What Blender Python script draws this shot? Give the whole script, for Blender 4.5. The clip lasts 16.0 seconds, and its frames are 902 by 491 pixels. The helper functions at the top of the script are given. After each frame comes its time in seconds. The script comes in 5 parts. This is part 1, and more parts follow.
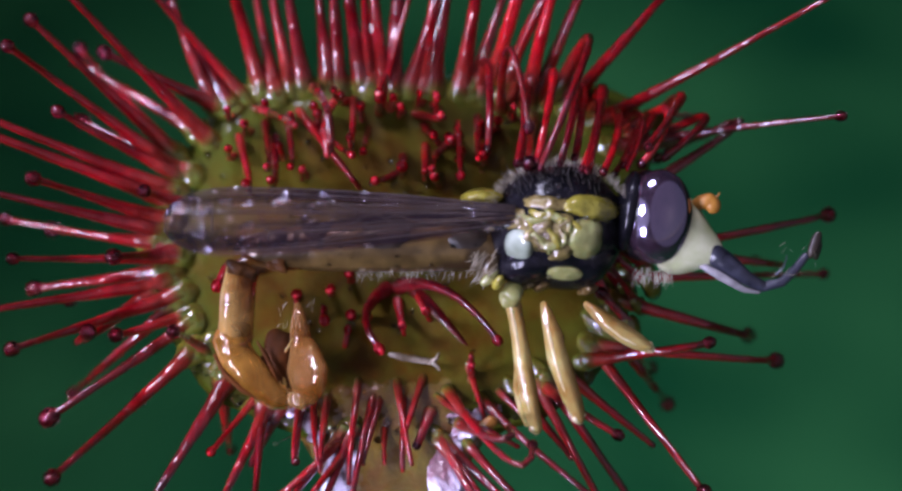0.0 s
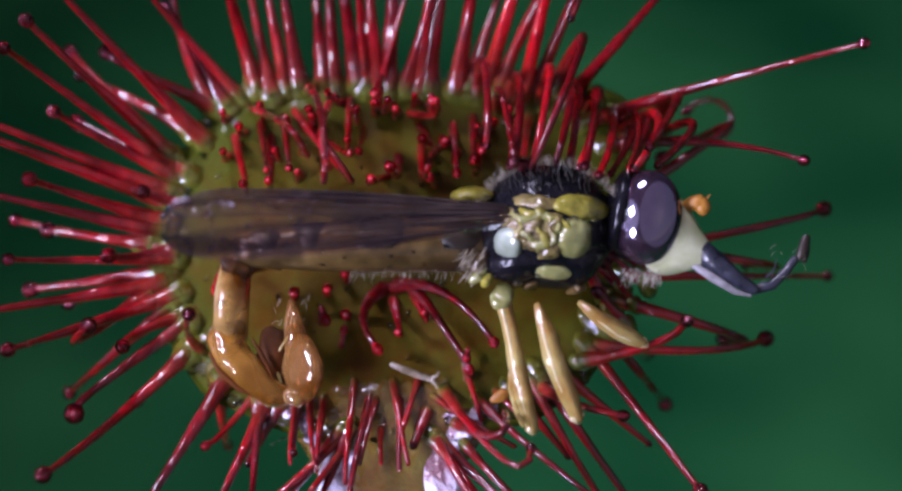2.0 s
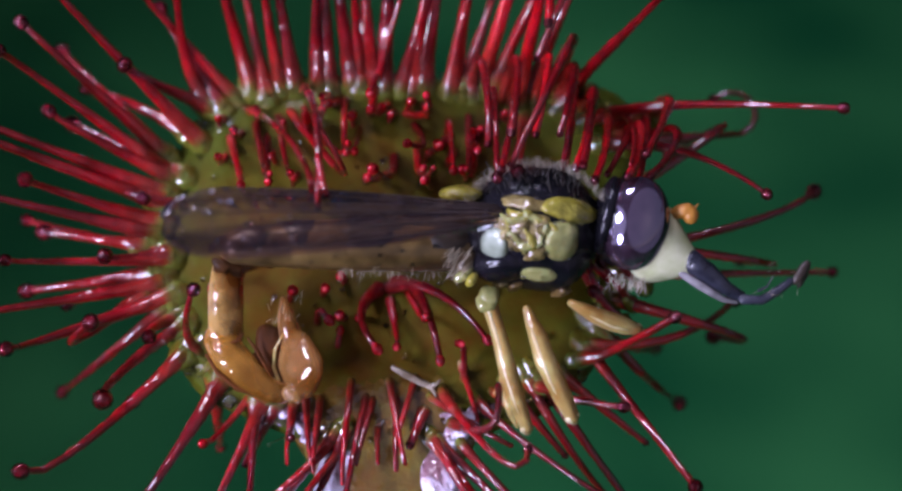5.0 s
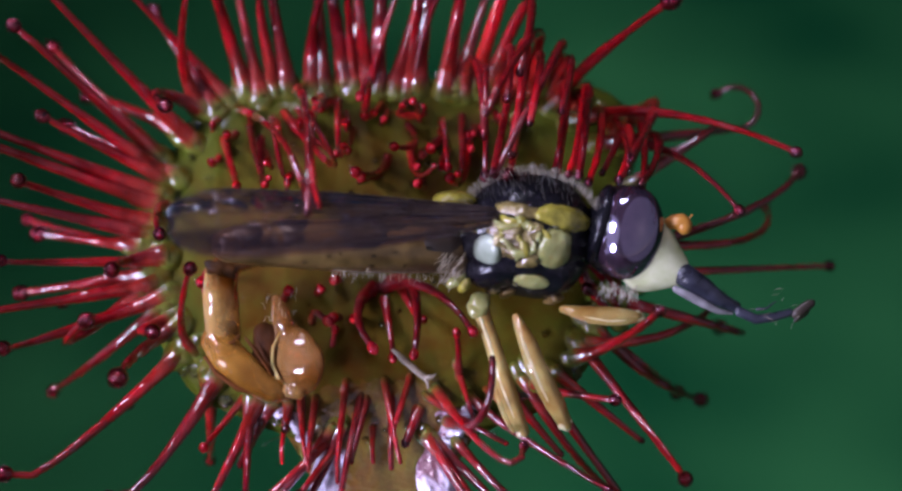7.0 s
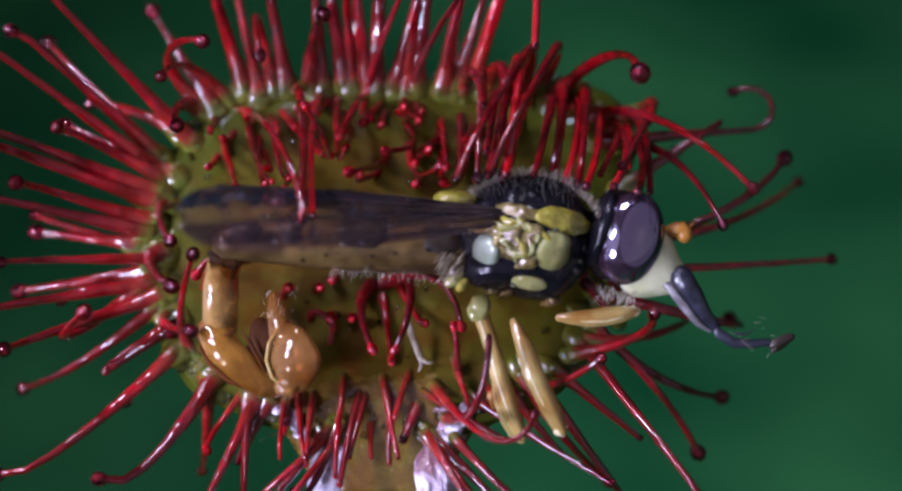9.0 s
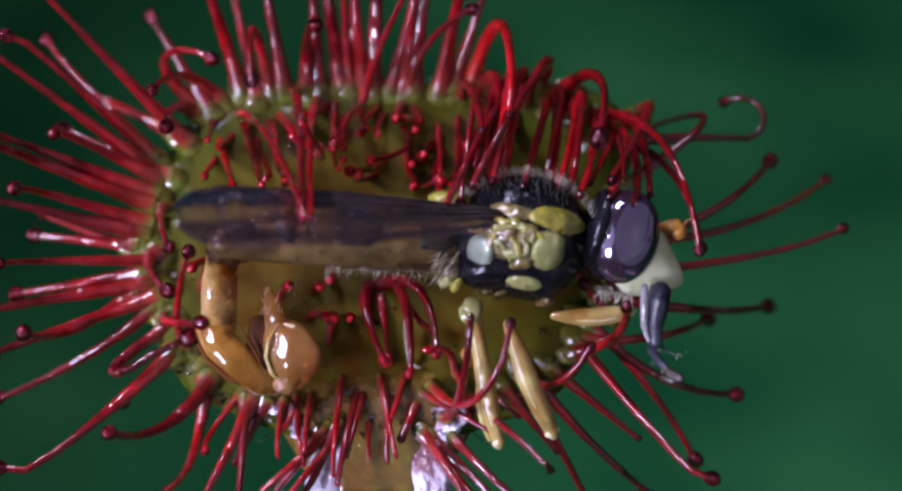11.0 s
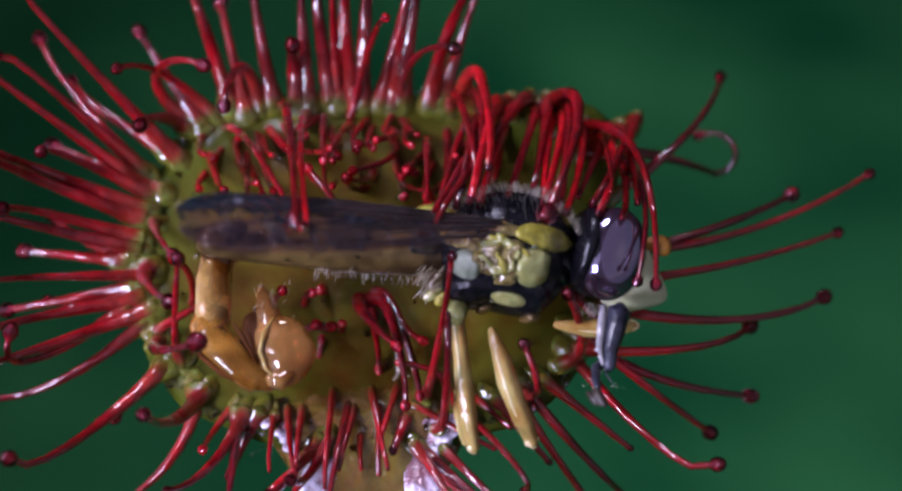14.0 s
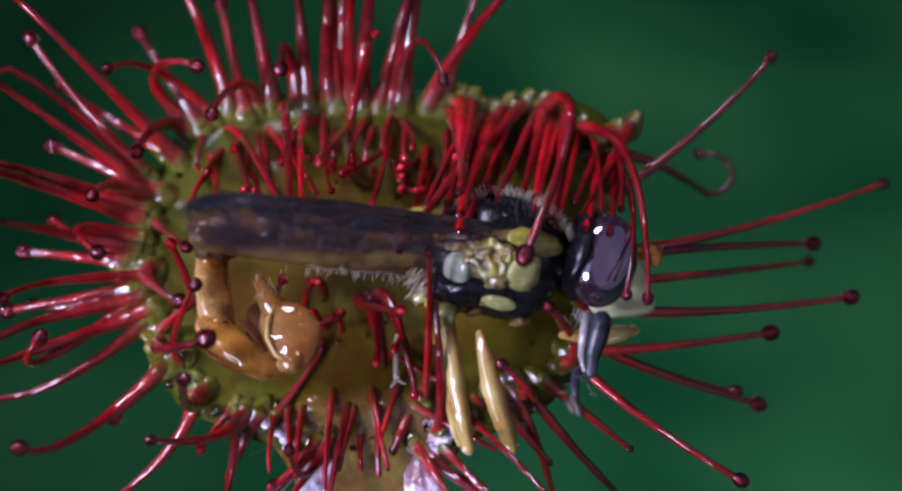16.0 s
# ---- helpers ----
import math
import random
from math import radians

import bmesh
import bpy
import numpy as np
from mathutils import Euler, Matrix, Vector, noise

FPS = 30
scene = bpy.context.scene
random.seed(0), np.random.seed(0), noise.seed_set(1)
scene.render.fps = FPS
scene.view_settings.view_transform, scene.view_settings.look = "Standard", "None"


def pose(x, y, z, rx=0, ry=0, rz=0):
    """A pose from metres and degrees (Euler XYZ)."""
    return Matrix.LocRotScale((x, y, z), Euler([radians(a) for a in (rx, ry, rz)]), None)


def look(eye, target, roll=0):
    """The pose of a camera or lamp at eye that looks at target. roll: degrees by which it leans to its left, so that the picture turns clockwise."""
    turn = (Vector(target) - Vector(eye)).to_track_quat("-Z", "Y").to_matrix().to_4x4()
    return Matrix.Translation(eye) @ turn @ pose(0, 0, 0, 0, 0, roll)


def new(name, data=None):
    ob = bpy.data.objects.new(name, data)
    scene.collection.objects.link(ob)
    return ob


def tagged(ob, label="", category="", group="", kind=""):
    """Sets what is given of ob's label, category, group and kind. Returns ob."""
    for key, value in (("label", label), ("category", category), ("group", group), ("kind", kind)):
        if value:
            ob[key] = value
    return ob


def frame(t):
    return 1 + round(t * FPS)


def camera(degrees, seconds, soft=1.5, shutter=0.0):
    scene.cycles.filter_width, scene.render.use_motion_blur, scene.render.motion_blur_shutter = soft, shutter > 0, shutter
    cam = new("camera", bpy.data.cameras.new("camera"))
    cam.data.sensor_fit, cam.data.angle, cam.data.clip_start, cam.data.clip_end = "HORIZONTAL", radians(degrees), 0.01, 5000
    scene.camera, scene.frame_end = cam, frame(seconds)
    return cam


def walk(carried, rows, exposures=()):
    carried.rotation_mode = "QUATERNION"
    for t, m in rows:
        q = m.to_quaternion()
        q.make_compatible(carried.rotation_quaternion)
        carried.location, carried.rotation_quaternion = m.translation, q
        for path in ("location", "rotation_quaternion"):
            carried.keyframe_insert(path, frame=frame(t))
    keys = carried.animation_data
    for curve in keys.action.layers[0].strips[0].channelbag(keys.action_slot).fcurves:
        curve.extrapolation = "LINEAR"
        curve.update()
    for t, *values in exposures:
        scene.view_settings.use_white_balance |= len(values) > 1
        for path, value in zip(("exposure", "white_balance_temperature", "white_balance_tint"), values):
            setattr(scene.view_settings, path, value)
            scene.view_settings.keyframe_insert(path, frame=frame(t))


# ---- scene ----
# Plan space: x to the right and y up across the leaf, z off the leaf towards the lens.
# One plan unit is about a hundredth of a millimetre (the hoverfly is 10 mm long).
U = 48.2e-3 / 4446
TILT = 50.0
PLAN = pose(0, 0, 0.045, TILT)
cam = camera(20.0, 16.0, 2.7)
cam.data.dof.use_dof, cam.data.dof.focus_distance, cam.data.dof.aperture_fstop = True, 4280 * U, 70.0
EYE = PLAN @ Matrix.Translation((0, 0, 4446 * U))
walk(cam, [(0.0, EYE), (16.0, EYE)])

# ---- world and light: soft film lamps round the lens, dim sky ----
world = bpy.data.worlds.new("world")
scene.world = world
world.use_nodes = True
wn = world.node_tree.nodes
sky = wn.new("ShaderNodeTexSky")
sky.sky_type, sky.sun_disc, sky.sun_elevation, sky.sun_rotation = "NISHITA", False, radians(35), radians(140)
world.node_tree.links.new(sky.outputs[0], wn["Background"].inputs[0])
wn["Background"].inputs[1].default_value = 0.012


def softbox(name, x, y, z, wide, high, watts, colour):
    lamp = bpy.data.lights.new(name, "AREA")
    lamp.shape, lamp.size, lamp.size_y, lamp.energy, lamp.color = "ELLIPSE", wide, high, watts, colour
    ob = new(name, lamp)
    ob.matrix_world = PLAN @ look((x * U, y * U, z * U), (0, 0, 0))
    return ob


softbox("diffuser", 4300, 900, 5900, 0.230, 0.275, 0.056, (0.74, 0.70, 1.0))
softbox("side_lamp", -5200, 1500, 4600, 0.017, 0.022, 0.140, (0.66, 0.65, 1.0))
softbox("top_lamp", -2600, 7200, 2900, 0.026, 0.020, 0.105, (0.74, 0.72, 1.0))
softbox("low_lamp", -4700, -2500, 5000, 0.016, 0.021, 0.110, (0.68, 0.67, 1.0))
softbox("side_diffuser", -4820, 200, 1950, 0.062, 0.110, 0.020, (0.74, 0.70, 1.0))
scene.view_settings.exposure = -0.46

# ---- materials ----


def material(name, dark, light, grain=6000.0, rough=0.3, bump=0.3, depth=4e-5, contrast=(0.35, 0.65), coat=0.0, metal=0.0,
             alpha=1.0, sub=0.0, transmission=0.0, ior=1.45, spec=0.5, coarse=0.22):
    m = bpy.data.materials.new(name)
    m.use_nodes = True
    n, l = m.node_tree.nodes, m.node_tree.links
    p = n["Principled BSDF"]
    tc = n.new("ShaderNodeTexCoord")
    big, fine = n.new("ShaderNodeTexNoise"), n.new("ShaderNodeTexNoise")
    big.inputs["Scale"].default_value, fine.inputs["Scale"].default_value = grain * coarse, grain
    big.inputs["Detail"].default_value, fine.inputs["Detail"].default_value = 2, 3
    l.new(tc.outputs["Object"], big.inputs["Vector"])
    l.new(tc.outputs["Object"], fine.inputs["Vector"])
    mix = n.new("ShaderNodeMath")
    mix.operation = "MULTIPLY_ADD"
    mix.inputs[1].default_value = 0.45
    half = n.new("ShaderNodeMath")
    half.operation = "MULTIPLY"
    half.inputs[1].default_value = 0.55
    l.new(big.outputs["Fac"], half.inputs[0])
    l.new(fine.outputs["Fac"], mix.inputs[0])
    l.new(half.outputs[0], mix.inputs[2])
    ramp = n.new("ShaderNodeValToRGB")
    ramp.color_ramp.elements[0].position, ramp.color_ramp.elements[1].position = contrast
    ramp.color_ramp.elements[0].color, ramp.color_ramp.elements[1].color = (*dark, 1), (*light, 1)
    l.new(mix.outputs[0], ramp.inputs[0])
    col = ramp.outputs[0]
    l.new(col, p.inputs["Base Color"])
    rr = n.new("ShaderNodeMapRange")
    rr.inputs["To Min"].default_value, rr.inputs["To Max"].default_value = rough * 0.7, min(1, rough * 1.3)
    l.new(fine.outputs["Fac"], rr.inputs["Value"])
    l.new(rr.outputs[0], p.inputs["Roughness"])
    if bump:
        b = n.new("ShaderNodeBump")
        b.inputs["Strength"].default_value, b.inputs["Distance"].default_value = bump, depth
        l.new(mix.outputs[0], b.inputs["Height"])
        l.new(b.outputs[0], p.inputs["Normal"])
        l.new(b.outputs[0], p.inputs["Coat Normal"])
    p.inputs["Metallic"].default_value, p.inputs["Alpha"].default_value, p.inputs["IOR"].default_value = metal, alpha, ior
    p.inputs["Coat Weight"].default_value, p.inputs["Coat Roughness"].default_value = coat, min(0.08, rough * 0.6)
    p.inputs["Transmission Weight"].default_value, p.inputs["Specular IOR Level"].default_value = transmission, spec
    if sub:
        p.inputs["Subsurface Weight"].default_value, p.inputs["Subsurface Scale"].default_value = sub, 1.5e-4
        p.inputs["Subsurface Radius"].default_value = (1.0, 0.35, 0.2)
    return m


def stalk_material(name, root, middle, tip):
    """Wet tentacle skin, olive at the root; "along" runs on from piece to piece of one stalk, "reach" counts from the root."""
    m = bpy.data.materials.new(name)
    m.use_nodes = True
    n, l = m.node_tree.nodes, m.node_tree.links
    p = n["Principled BSDF"]
    along, reach_node = n.new("ShaderNodeAttribute"), n.new("ShaderNodeAttribute")
    along.attribute_name, reach_node.attribute_name = "along", "reach"
    big, fine = n.new("ShaderNodeTexNoise"), n.new("ShaderNodeTexNoise")
    big.inputs["Scale"].default_value, big.inputs["Detail"].default_value = 720, 1
    fine.inputs["Scale"].default_value, fine.inputs["Detail"].default_value = 4200, 2
    l.new(along.outputs["Vector"], big.inputs["Vector"])
    l.new(along.outputs["Vector"], fine.inputs["Vector"])
    jitter = n.new("ShaderNodeMath")
    jitter.operation = "MULTIPLY_ADD"
    jitter.inputs[1].default_value = 0.22
    l.new(big.outputs["Fac"], jitter.inputs[0])
    l.new(reach_node.outputs["Fac"], jitter.inputs[2])
    ramp = n.new("ShaderNodeValToRGB")
    e = ramp.color_ramp.elements
    e[0].position, e[0].color = 0.12, (0.085, 0.080, 0.010, 1)
    e[1].position, e[1].color = 1.0, (*tip, 1)
    for place, colour in ((0.20, root), (0.52, middle)):
        k = e.new(place)
        k.color = (*colour, 1)
    l.new(jitter.outputs[0], ramp.inputs[0])
    hsv, rng = n.new("ShaderNodeHueSaturation"), n.new("ShaderNodeMapRange")
    rng.inputs["From Min"].default_value, rng.inputs["From Max"].default_value = 0.3, 0.7
    rng.inputs["To Min"].default_value, rng.inputs["To Max"].default_value = 0.75, 1.2
    l.new(fine.outputs["Fac"], rng.inputs["Value"])
    l.new(rng.outputs[0], hsv.inputs["Value"])
    l.new(ramp.outputs[0], hsv.inputs["Color"])
    l.new(hsv.outputs[0], p.inputs["Base Color"])
    height = n.new("ShaderNodeMath")
    height.operation = "MULTIPLY_ADD"
    height.inputs[1].default_value = 0.085
    l.new(fine.outputs["Fac"], height.inputs[0])
    l.new(big.outputs["Fac"], height.inputs[2])
    b = n.new("ShaderNodeBump")
    b.inputs["Strength"].default_value, b.inputs["Distance"].default_value = 1.0, 5.0e-4
    l.new(height.outputs[0], b.inputs["Height"])
    l.new(b.outputs[0], p.inputs["Normal"])
    l.new(b.outputs[0], p.inputs["Coat Normal"])
    p.inputs["Roughness"].default_value, p.inputs["Specular IOR Level"].default_value = 0.35, 0.05
    p.inputs["Coat Weight"].default_value, p.inputs["Coat Roughness"].default_value, p.inputs["Coat IOR"].default_value = 1.0, 0.10, 1.6
    p.inputs["Subsurface Weight"].default_value, p.inputs["Subsurface Scale"].default_value = 0.5, 2.6e-4
    p.inputs["Subsurface Radius"].default_value = (1.0, 0.15, 0.12)
    return m


REDS = [stalk_material("tentacle_red", (0.18, 0.016, 0.010), (0.205, 0.002, 0.006), (0.10, 0.001, 0.003)),
        stalk_material("tentacle_crimson", (0.13, 0.010, 0.008), (0.12, 0.0015, 0.005), (0.055, 0.001, 0.003)),
        stalk_material("tentacle_scarlet", (0.30, 0.020, 0.010), (0.40, 0.004, 0.010), (0.25, 0.002, 0.006))]
GLAND_RED = material("gland_scarlet", (0.24, 0.004, 0.010), (0.50, 0.015, 0.03), 9000, 0.2, 0.4, 2e-5, coat=0.6, sub=0.3)
FOOT = material("tentacle_foot", (0.078, 0.054, 0.006), (0.092, 0.100, 0.012), 3000, 0.16, 1.0, 1.1e-4, contrast=(0.36, 0.54), coat=0.9, sub=0.3)
GLAND = material("gland_red", (0.03, 0.001, 0.004), (0.13, 0.003, 0.012), 9000, 0.25, 0.4, 2e-5, coat=0.3)
DEW = material("dew", (0.78, 0.24, 0.34), (0.92, 0.42, 0.52), 3000, 0.01, 0.0, transmission=1.0, ior=1.36)
BLACK = material("fly_black", (0.003, 0.003, 0.004), (0.008, 0.007, 0.010), 9000, 0.18, 0.6, 5e-5, spec=0.3)
PALE = material("fly_pale_plate", (0.15, 0.175, 0.12), (0.31, 0.35, 0.28), 3000, 0.16, 0.5, 6e-5, coat=0.6)
YELLOW = material("fly_yellow", (0.10, 0.085, 0.010), (0.29, 0.25, 0.035), 4000, 0.22, 1.0, 1.4e-4, coat=0.7)
CREAM = material("fly_cream", (0.10, 0.096, 0.024), (0.30, 0.30, 0.115), 2600, 0.18, 1.0, 1.4e-4, coat=0.7, sub=0.15)
OCHRE = material("fly_ochre", (0.07, 0.048, 0.012), (0.27, 0.21, 0.075), 5000, 0.25, 1.0, 1.3e-4, coat=0.7)
FACE = material("fly_face", (0.36, 0.40, 0.16), (0.60, 0.60, 0.40), 3000, 0.24, 0.3, 5e-5, coat=0.3)
ORANGE = material("fly_orange", (0.17, 0.058, 0.006), (0.33, 0.14, 0.02), 6000, 0.4, 0.5, 4e-5)
EYEM = material("compound_eye", (0.012, 0.006, 0.010), (0.030, 0.017, 0.026), 30000, 0.10, 0.03, 1e-5, ior=3.1)
EYEM.node_tree.nodes["Principled BSDF"].inputs["Specular Tint"].default_value = (0.76, 0.69, 1.0, 1)
AMBER = material("abdomen_amber", (0.17, 0.054, 0.007), (0.55, 0.33, 0.10), 1500, 0.12, 1.0, 1.8e-4, contrast=(0.44, 0.58), coat=0.35, transmission=0.6, ior=1.22)
CAPSULE = material("capsule_tan", (0.30, 0.105, 0.018), (0.70, 0.38, 0.13), 1700, 0.12, 0.8, 9e-5, coat=0.4, transmission=0.75, ior=1.22)
RUST = material("abdomen_rust", (0.12, 0.034, 0.004), (0.46, 0.21, 0.034), 1700, 0.12, 1.0, 1.8e-4, contrast=(0.42, 0.60), coat=0.35, transmission=0.6, ior=1.22)
CAVITY = material("abdomen_cavity", (0.020, 0.007, 0.002), (0.075, 0.022, 0.005), 3000, 0.6, 0.8, 8e-5, spec=0.08)
BELLY = material("abdomen_olive", (0.030, 0.017, 0.006), (0.118, 0.074, 0.023), 2400, 0.32, 0.9, 9e-5, contrast=(0.40, 0.62), coat=0.2)
SPOT = material("amber_stain", (0.016, 0.007, 0.003), (0.07, 0.026, 0.006), 4000, 0.45, 0.6, 6e-5, spec=0.12)
BAND = material("abdomen_band", (0.008, 0.006, 0.005), (0.040, 0.026, 0.017), 3000, 0.4, 0.5, 5e-5)
LEGRIM = material("leg_edge", (0.36, 0.25, 0.10), (0.62, 0.54, 0.33), 3600, 0.12, 0.8, 9e-5, coat=0.6, sub=0.2)
LEGM = material("leg_straw", (0.26, 0.125, 0.024), (0.44, 0.34, 0.115), 1500, 0.18, 1.0, 1.2e-4, contrast=(0.38, 0.58), coat=0.4, sub=0.2, transmission=0.3, ior=1.25)
SMOKE = material("mouthpart_slate", (0.006, 0.006, 0.011), (0.030, 0.031, 0.046), 5000, 0.3, 0.8, 8e-5, coat=0.15)
HAIRM = material("hair_pale", (0.2, 0.17, 0.12), (0.45, 0.40, 0.30), 4000, 0.35, 0.0)
HAIRD = material("hair_dark", (0.012, 0.011, 0.010), (0.06, 0.055, 0.045), 4000, 0.35, 0.0)
VEIN = material("wing_vein", (0.02, 0.013, 0.012), (0.05, 0.035, 0.03), 6000, 0.6, 0.2, spec=0.2)
PETIOLE = material("petiole_pale", (0.12, 0.040, 0.016), (0.36, 0.26, 0.24), 3600, 0.08, 1.0, 1.8e-4, contrast=(0.42, 0.58), coat=1.0, sub=0.2)
MARGIN = material("petiole_margin", (0.22, 0.10, 0.12), (0.66, 0.60, 0.72), 3600, 0.06, 1.0, 3.5e-4, contrast=(0.42, 0.54), coat=1.0)
NECK = material("leaf_neck", (0.105, 0.046, 0.010), (0.130, 0.098, 0.018), 2200, 0.08, 1.0, 2.4e-4, contrast=(0.40, 0.60), coat=1.0, sub=0.2)
SHEATH = material("mouthpart_edge", (0.06, 0.055, 0.06), (0.26, 0.24, 0.25), 5000, 0.2, 0.5, 4e-5, coat=0.5)
SLIME = material("slime", (0.90, 0.90, 0.86), (1.0, 1.0, 1.0), 4200, 0.03, 1.0, 2.6e-4, transmission=1.0, ior=1.42)
DEBRIS = material("debris_pale", (0.20, 0.15, 0.10), (0.52, 0.44, 0.35), 5000, 0.25, 0.8, 8e-5, contrast=(0.42, 0.58), transmission=0.5, ior=1.25)


def blade_material():
    """Olive-brown leaf with a greener rim, by the distance from the leaf's middle."""
    m = material("leaf_blade", (0.064, 0.027, 0.003), (0.070, 0.055, 0.005), 2600, 0.5, 0.8, 9e-5, contrast=(0.38, 0.60), spec=0.05, coat=0.12, sub=0.15)
    n, l = m.node_tree.nodes, m.node_tree.links
    p = n["Principled BSDF"]
    tc, sep, length = n.new("ShaderNodeTexCoord"), n.new("ShaderNodeMapping"), n.new("ShaderNodeVectorMath")
    sep.inputs["Scale"].default_value = (1 / (420 * U), 1 / (340 * U), 0)
    length.operation = "LENGTH"
    l.new(tc.outputs["Object"], sep.inputs["Vector"])
    l.new(sep.outputs[0], length.inputs[0])
    rim = n.new("ShaderNodeMapRange")
    rim.inputs["From Min"].default_value, rim.inputs["From Max"].default_value = 0.62, 1.0
    l.new(length.outputs["Value"], rim.inputs["Value"])
    p.inputs["Coat Roughness"].default_value = 0.06
    old = p.inputs["Base Color"].links[0].from_socket
    patch, ragged = n.new("ShaderNodeTexNoise"), n.new("ShaderNodeMath")
    patch.inputs["Scale"].default_value, patch.inputs["Detail"].default_value = 1300, 3
    ragged.operation = "MULTIPLY_ADD"
    ragged.inputs[1].default_value = 0.5
    l.new(tc.outputs["Object"], patch.inputs["Vector"])
    l.new(patch.outputs["Fac"], ragged.inputs[0])
    l.new(length.outputs["Value"], ragged.inputs[2])
    shift = n.new("ShaderNodeMath")
    shift.operation = "SUBTRACT"
    shift.inputs[1].default_value = 0.25
    l.new(ragged.outputs[0], shift.inputs[0])
    l.new(shift.outputs[0], rim.inputs["Value"])
    mix = n.new("ShaderNodeMix")
    mix.data_type = "RGBA"
    l.new(rim.outputs[0], mix.inputs["Factor"])
    l.new(old, mix.inputs["A"])
    mix.inputs["B"].default_value = (0.048, 0.056, 0.005, 1)
    l.new(mix.outputs["Result"], p.inputs["Base Color"])
    return m


BLADE = blade_material()


def wing_material():
    """Thin smoky film: tinted see-through membrane with a wet gloss."""
    m = bpy.data.materials.new("wing_membrane")
    m.use_nodes = True
    n, l = m.node_tree.nodes, m.node_tree.links
    n.remove(n["Principled BSDF"])
    tc, cloud, ramp = n.new("ShaderNodeTexCoord"), n.new("ShaderNodeTexNoise"), n.new("ShaderNodeValToRGB")
    cloud.inputs["Scale"].default_value, cloud.inputs["Detail"].default_value = 1500, 5
    streak = n.new("ShaderNodeMapping")
    streak.inputs["Scale"].default_value = (0.16, 2.6, 1.0)
    l.new(tc.outputs["Object"], streak.inputs["Vector"])
    l.new(streak.outputs[0], cloud.inputs["Vector"])
    l.new(cloud.outputs["Fac"], ramp.inputs[0])
    ramp.color_ramp.elements[0].position, ramp.color_ramp.elements[0].color = 0.33, (0.27, 0.185, 0.195, 1)
    ramp.color_ramp.elements[1].position, ramp.color_ramp.elements[1].color = 0.60, (0.94, 0.80, 0.70, 1)
    clear, gloss, haze = n.new("ShaderNodeBsdfTransparent"), n.new("ShaderNodeBsdfGlossy"), n.new("ShaderNodeBsdfDiffuse")
    l.new(ramp.outputs[0], clear.inputs["Color"])
    gloss.inputs["Color"].default_value, gloss.inputs["Roughness"].default_value = (0.85, 0.80, 1.0, 1), 0.07
    haze.inputs["Color"].default_value = (0.08, 0.06, 0.085, 1)
    bump = n.new("ShaderNodeBump")
    bump.inputs["Strength"].default_value, bump.inputs["Distance"].default_value = 1.0, 1.3e-4
    crumple = n.new("ShaderNodeTexNoise")
    crumple.inputs["Scale"].default_value, crumple.inputs["Detail"].default_value = 2600, 3
    l.new(tc.outputs["Object"], crumple.inputs["Vector"])
    l.new(crumple.outputs["Fac"], bump.inputs["Height"])
    l.new(bump.outputs[0], gloss.inputs["Normal"])
    film, coat, fres = n.new("ShaderNodeMixShader"), n.new("ShaderNodeMixShader"), n.new("ShaderNodeFresnel")
    film.inputs[0].default_value = 0.08
    l.new(clear.outputs[0], film.inputs[1])
    l.new(haze.outputs[0], film.inputs[2])
    fres.inputs["IOR"].default_value = 1.36
    l.new(bump.outputs[0], fres.inputs["Normal"])
    l.new(fres.outputs[0], coat.inputs[0])
    l.new(film.outputs[0], coat.inputs[1])
    l.new(gloss.outputs[0], coat.inputs[2])
    l.new(coat.outputs[0], n["Material Output"].inputs["Surface"])
    return m


WING = wing_material()


def ground_material():
    m = bpy.data.materials.new("mossy_ground")
    m.use_nodes = True
    n, l = m.node_tree.nodes, m.node_tree.links
    p = n["Principled BSDF"]
    tc, noise_node, ramp = n.new("ShaderNodeTexCoord"), n.new("ShaderNodeTexNoise"), n.new("ShaderNodeValToRGB")
    noise_node.inputs["Scale"].default_value, noise_node.inputs["Detail"].default_value = 85, 1.0
    l.new(tc.outputs["Object"], noise_node.inputs["Vector"])
    l.new(noise_node.outputs["Fac"], ramp.inputs[0])
    e = ramp.color_ramp.elements
    e[0].position, e[0].color = 0.32, (0.0034, 0.047, 0.0155, 1)
    e[1].position, e[1].color = 0.70, (0.021, 0.112, 0.034, 1)
    # Brightness ramp put into the colour along x: darker towards the left.
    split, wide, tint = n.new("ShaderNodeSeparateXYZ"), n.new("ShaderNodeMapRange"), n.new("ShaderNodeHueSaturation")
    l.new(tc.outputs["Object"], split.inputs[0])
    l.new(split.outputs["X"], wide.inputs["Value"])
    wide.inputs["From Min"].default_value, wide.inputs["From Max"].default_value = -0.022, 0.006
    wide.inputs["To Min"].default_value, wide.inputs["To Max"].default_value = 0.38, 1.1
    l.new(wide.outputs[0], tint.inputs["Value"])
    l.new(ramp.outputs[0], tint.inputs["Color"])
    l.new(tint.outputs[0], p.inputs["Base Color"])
    p.inputs["Roughness"].default_value, p.inputs["Specular IOR Level"].default_value = 0.95, 0.02
    return m


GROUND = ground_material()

# ---- mesh tools: drawn in plan units, linked in metres ----


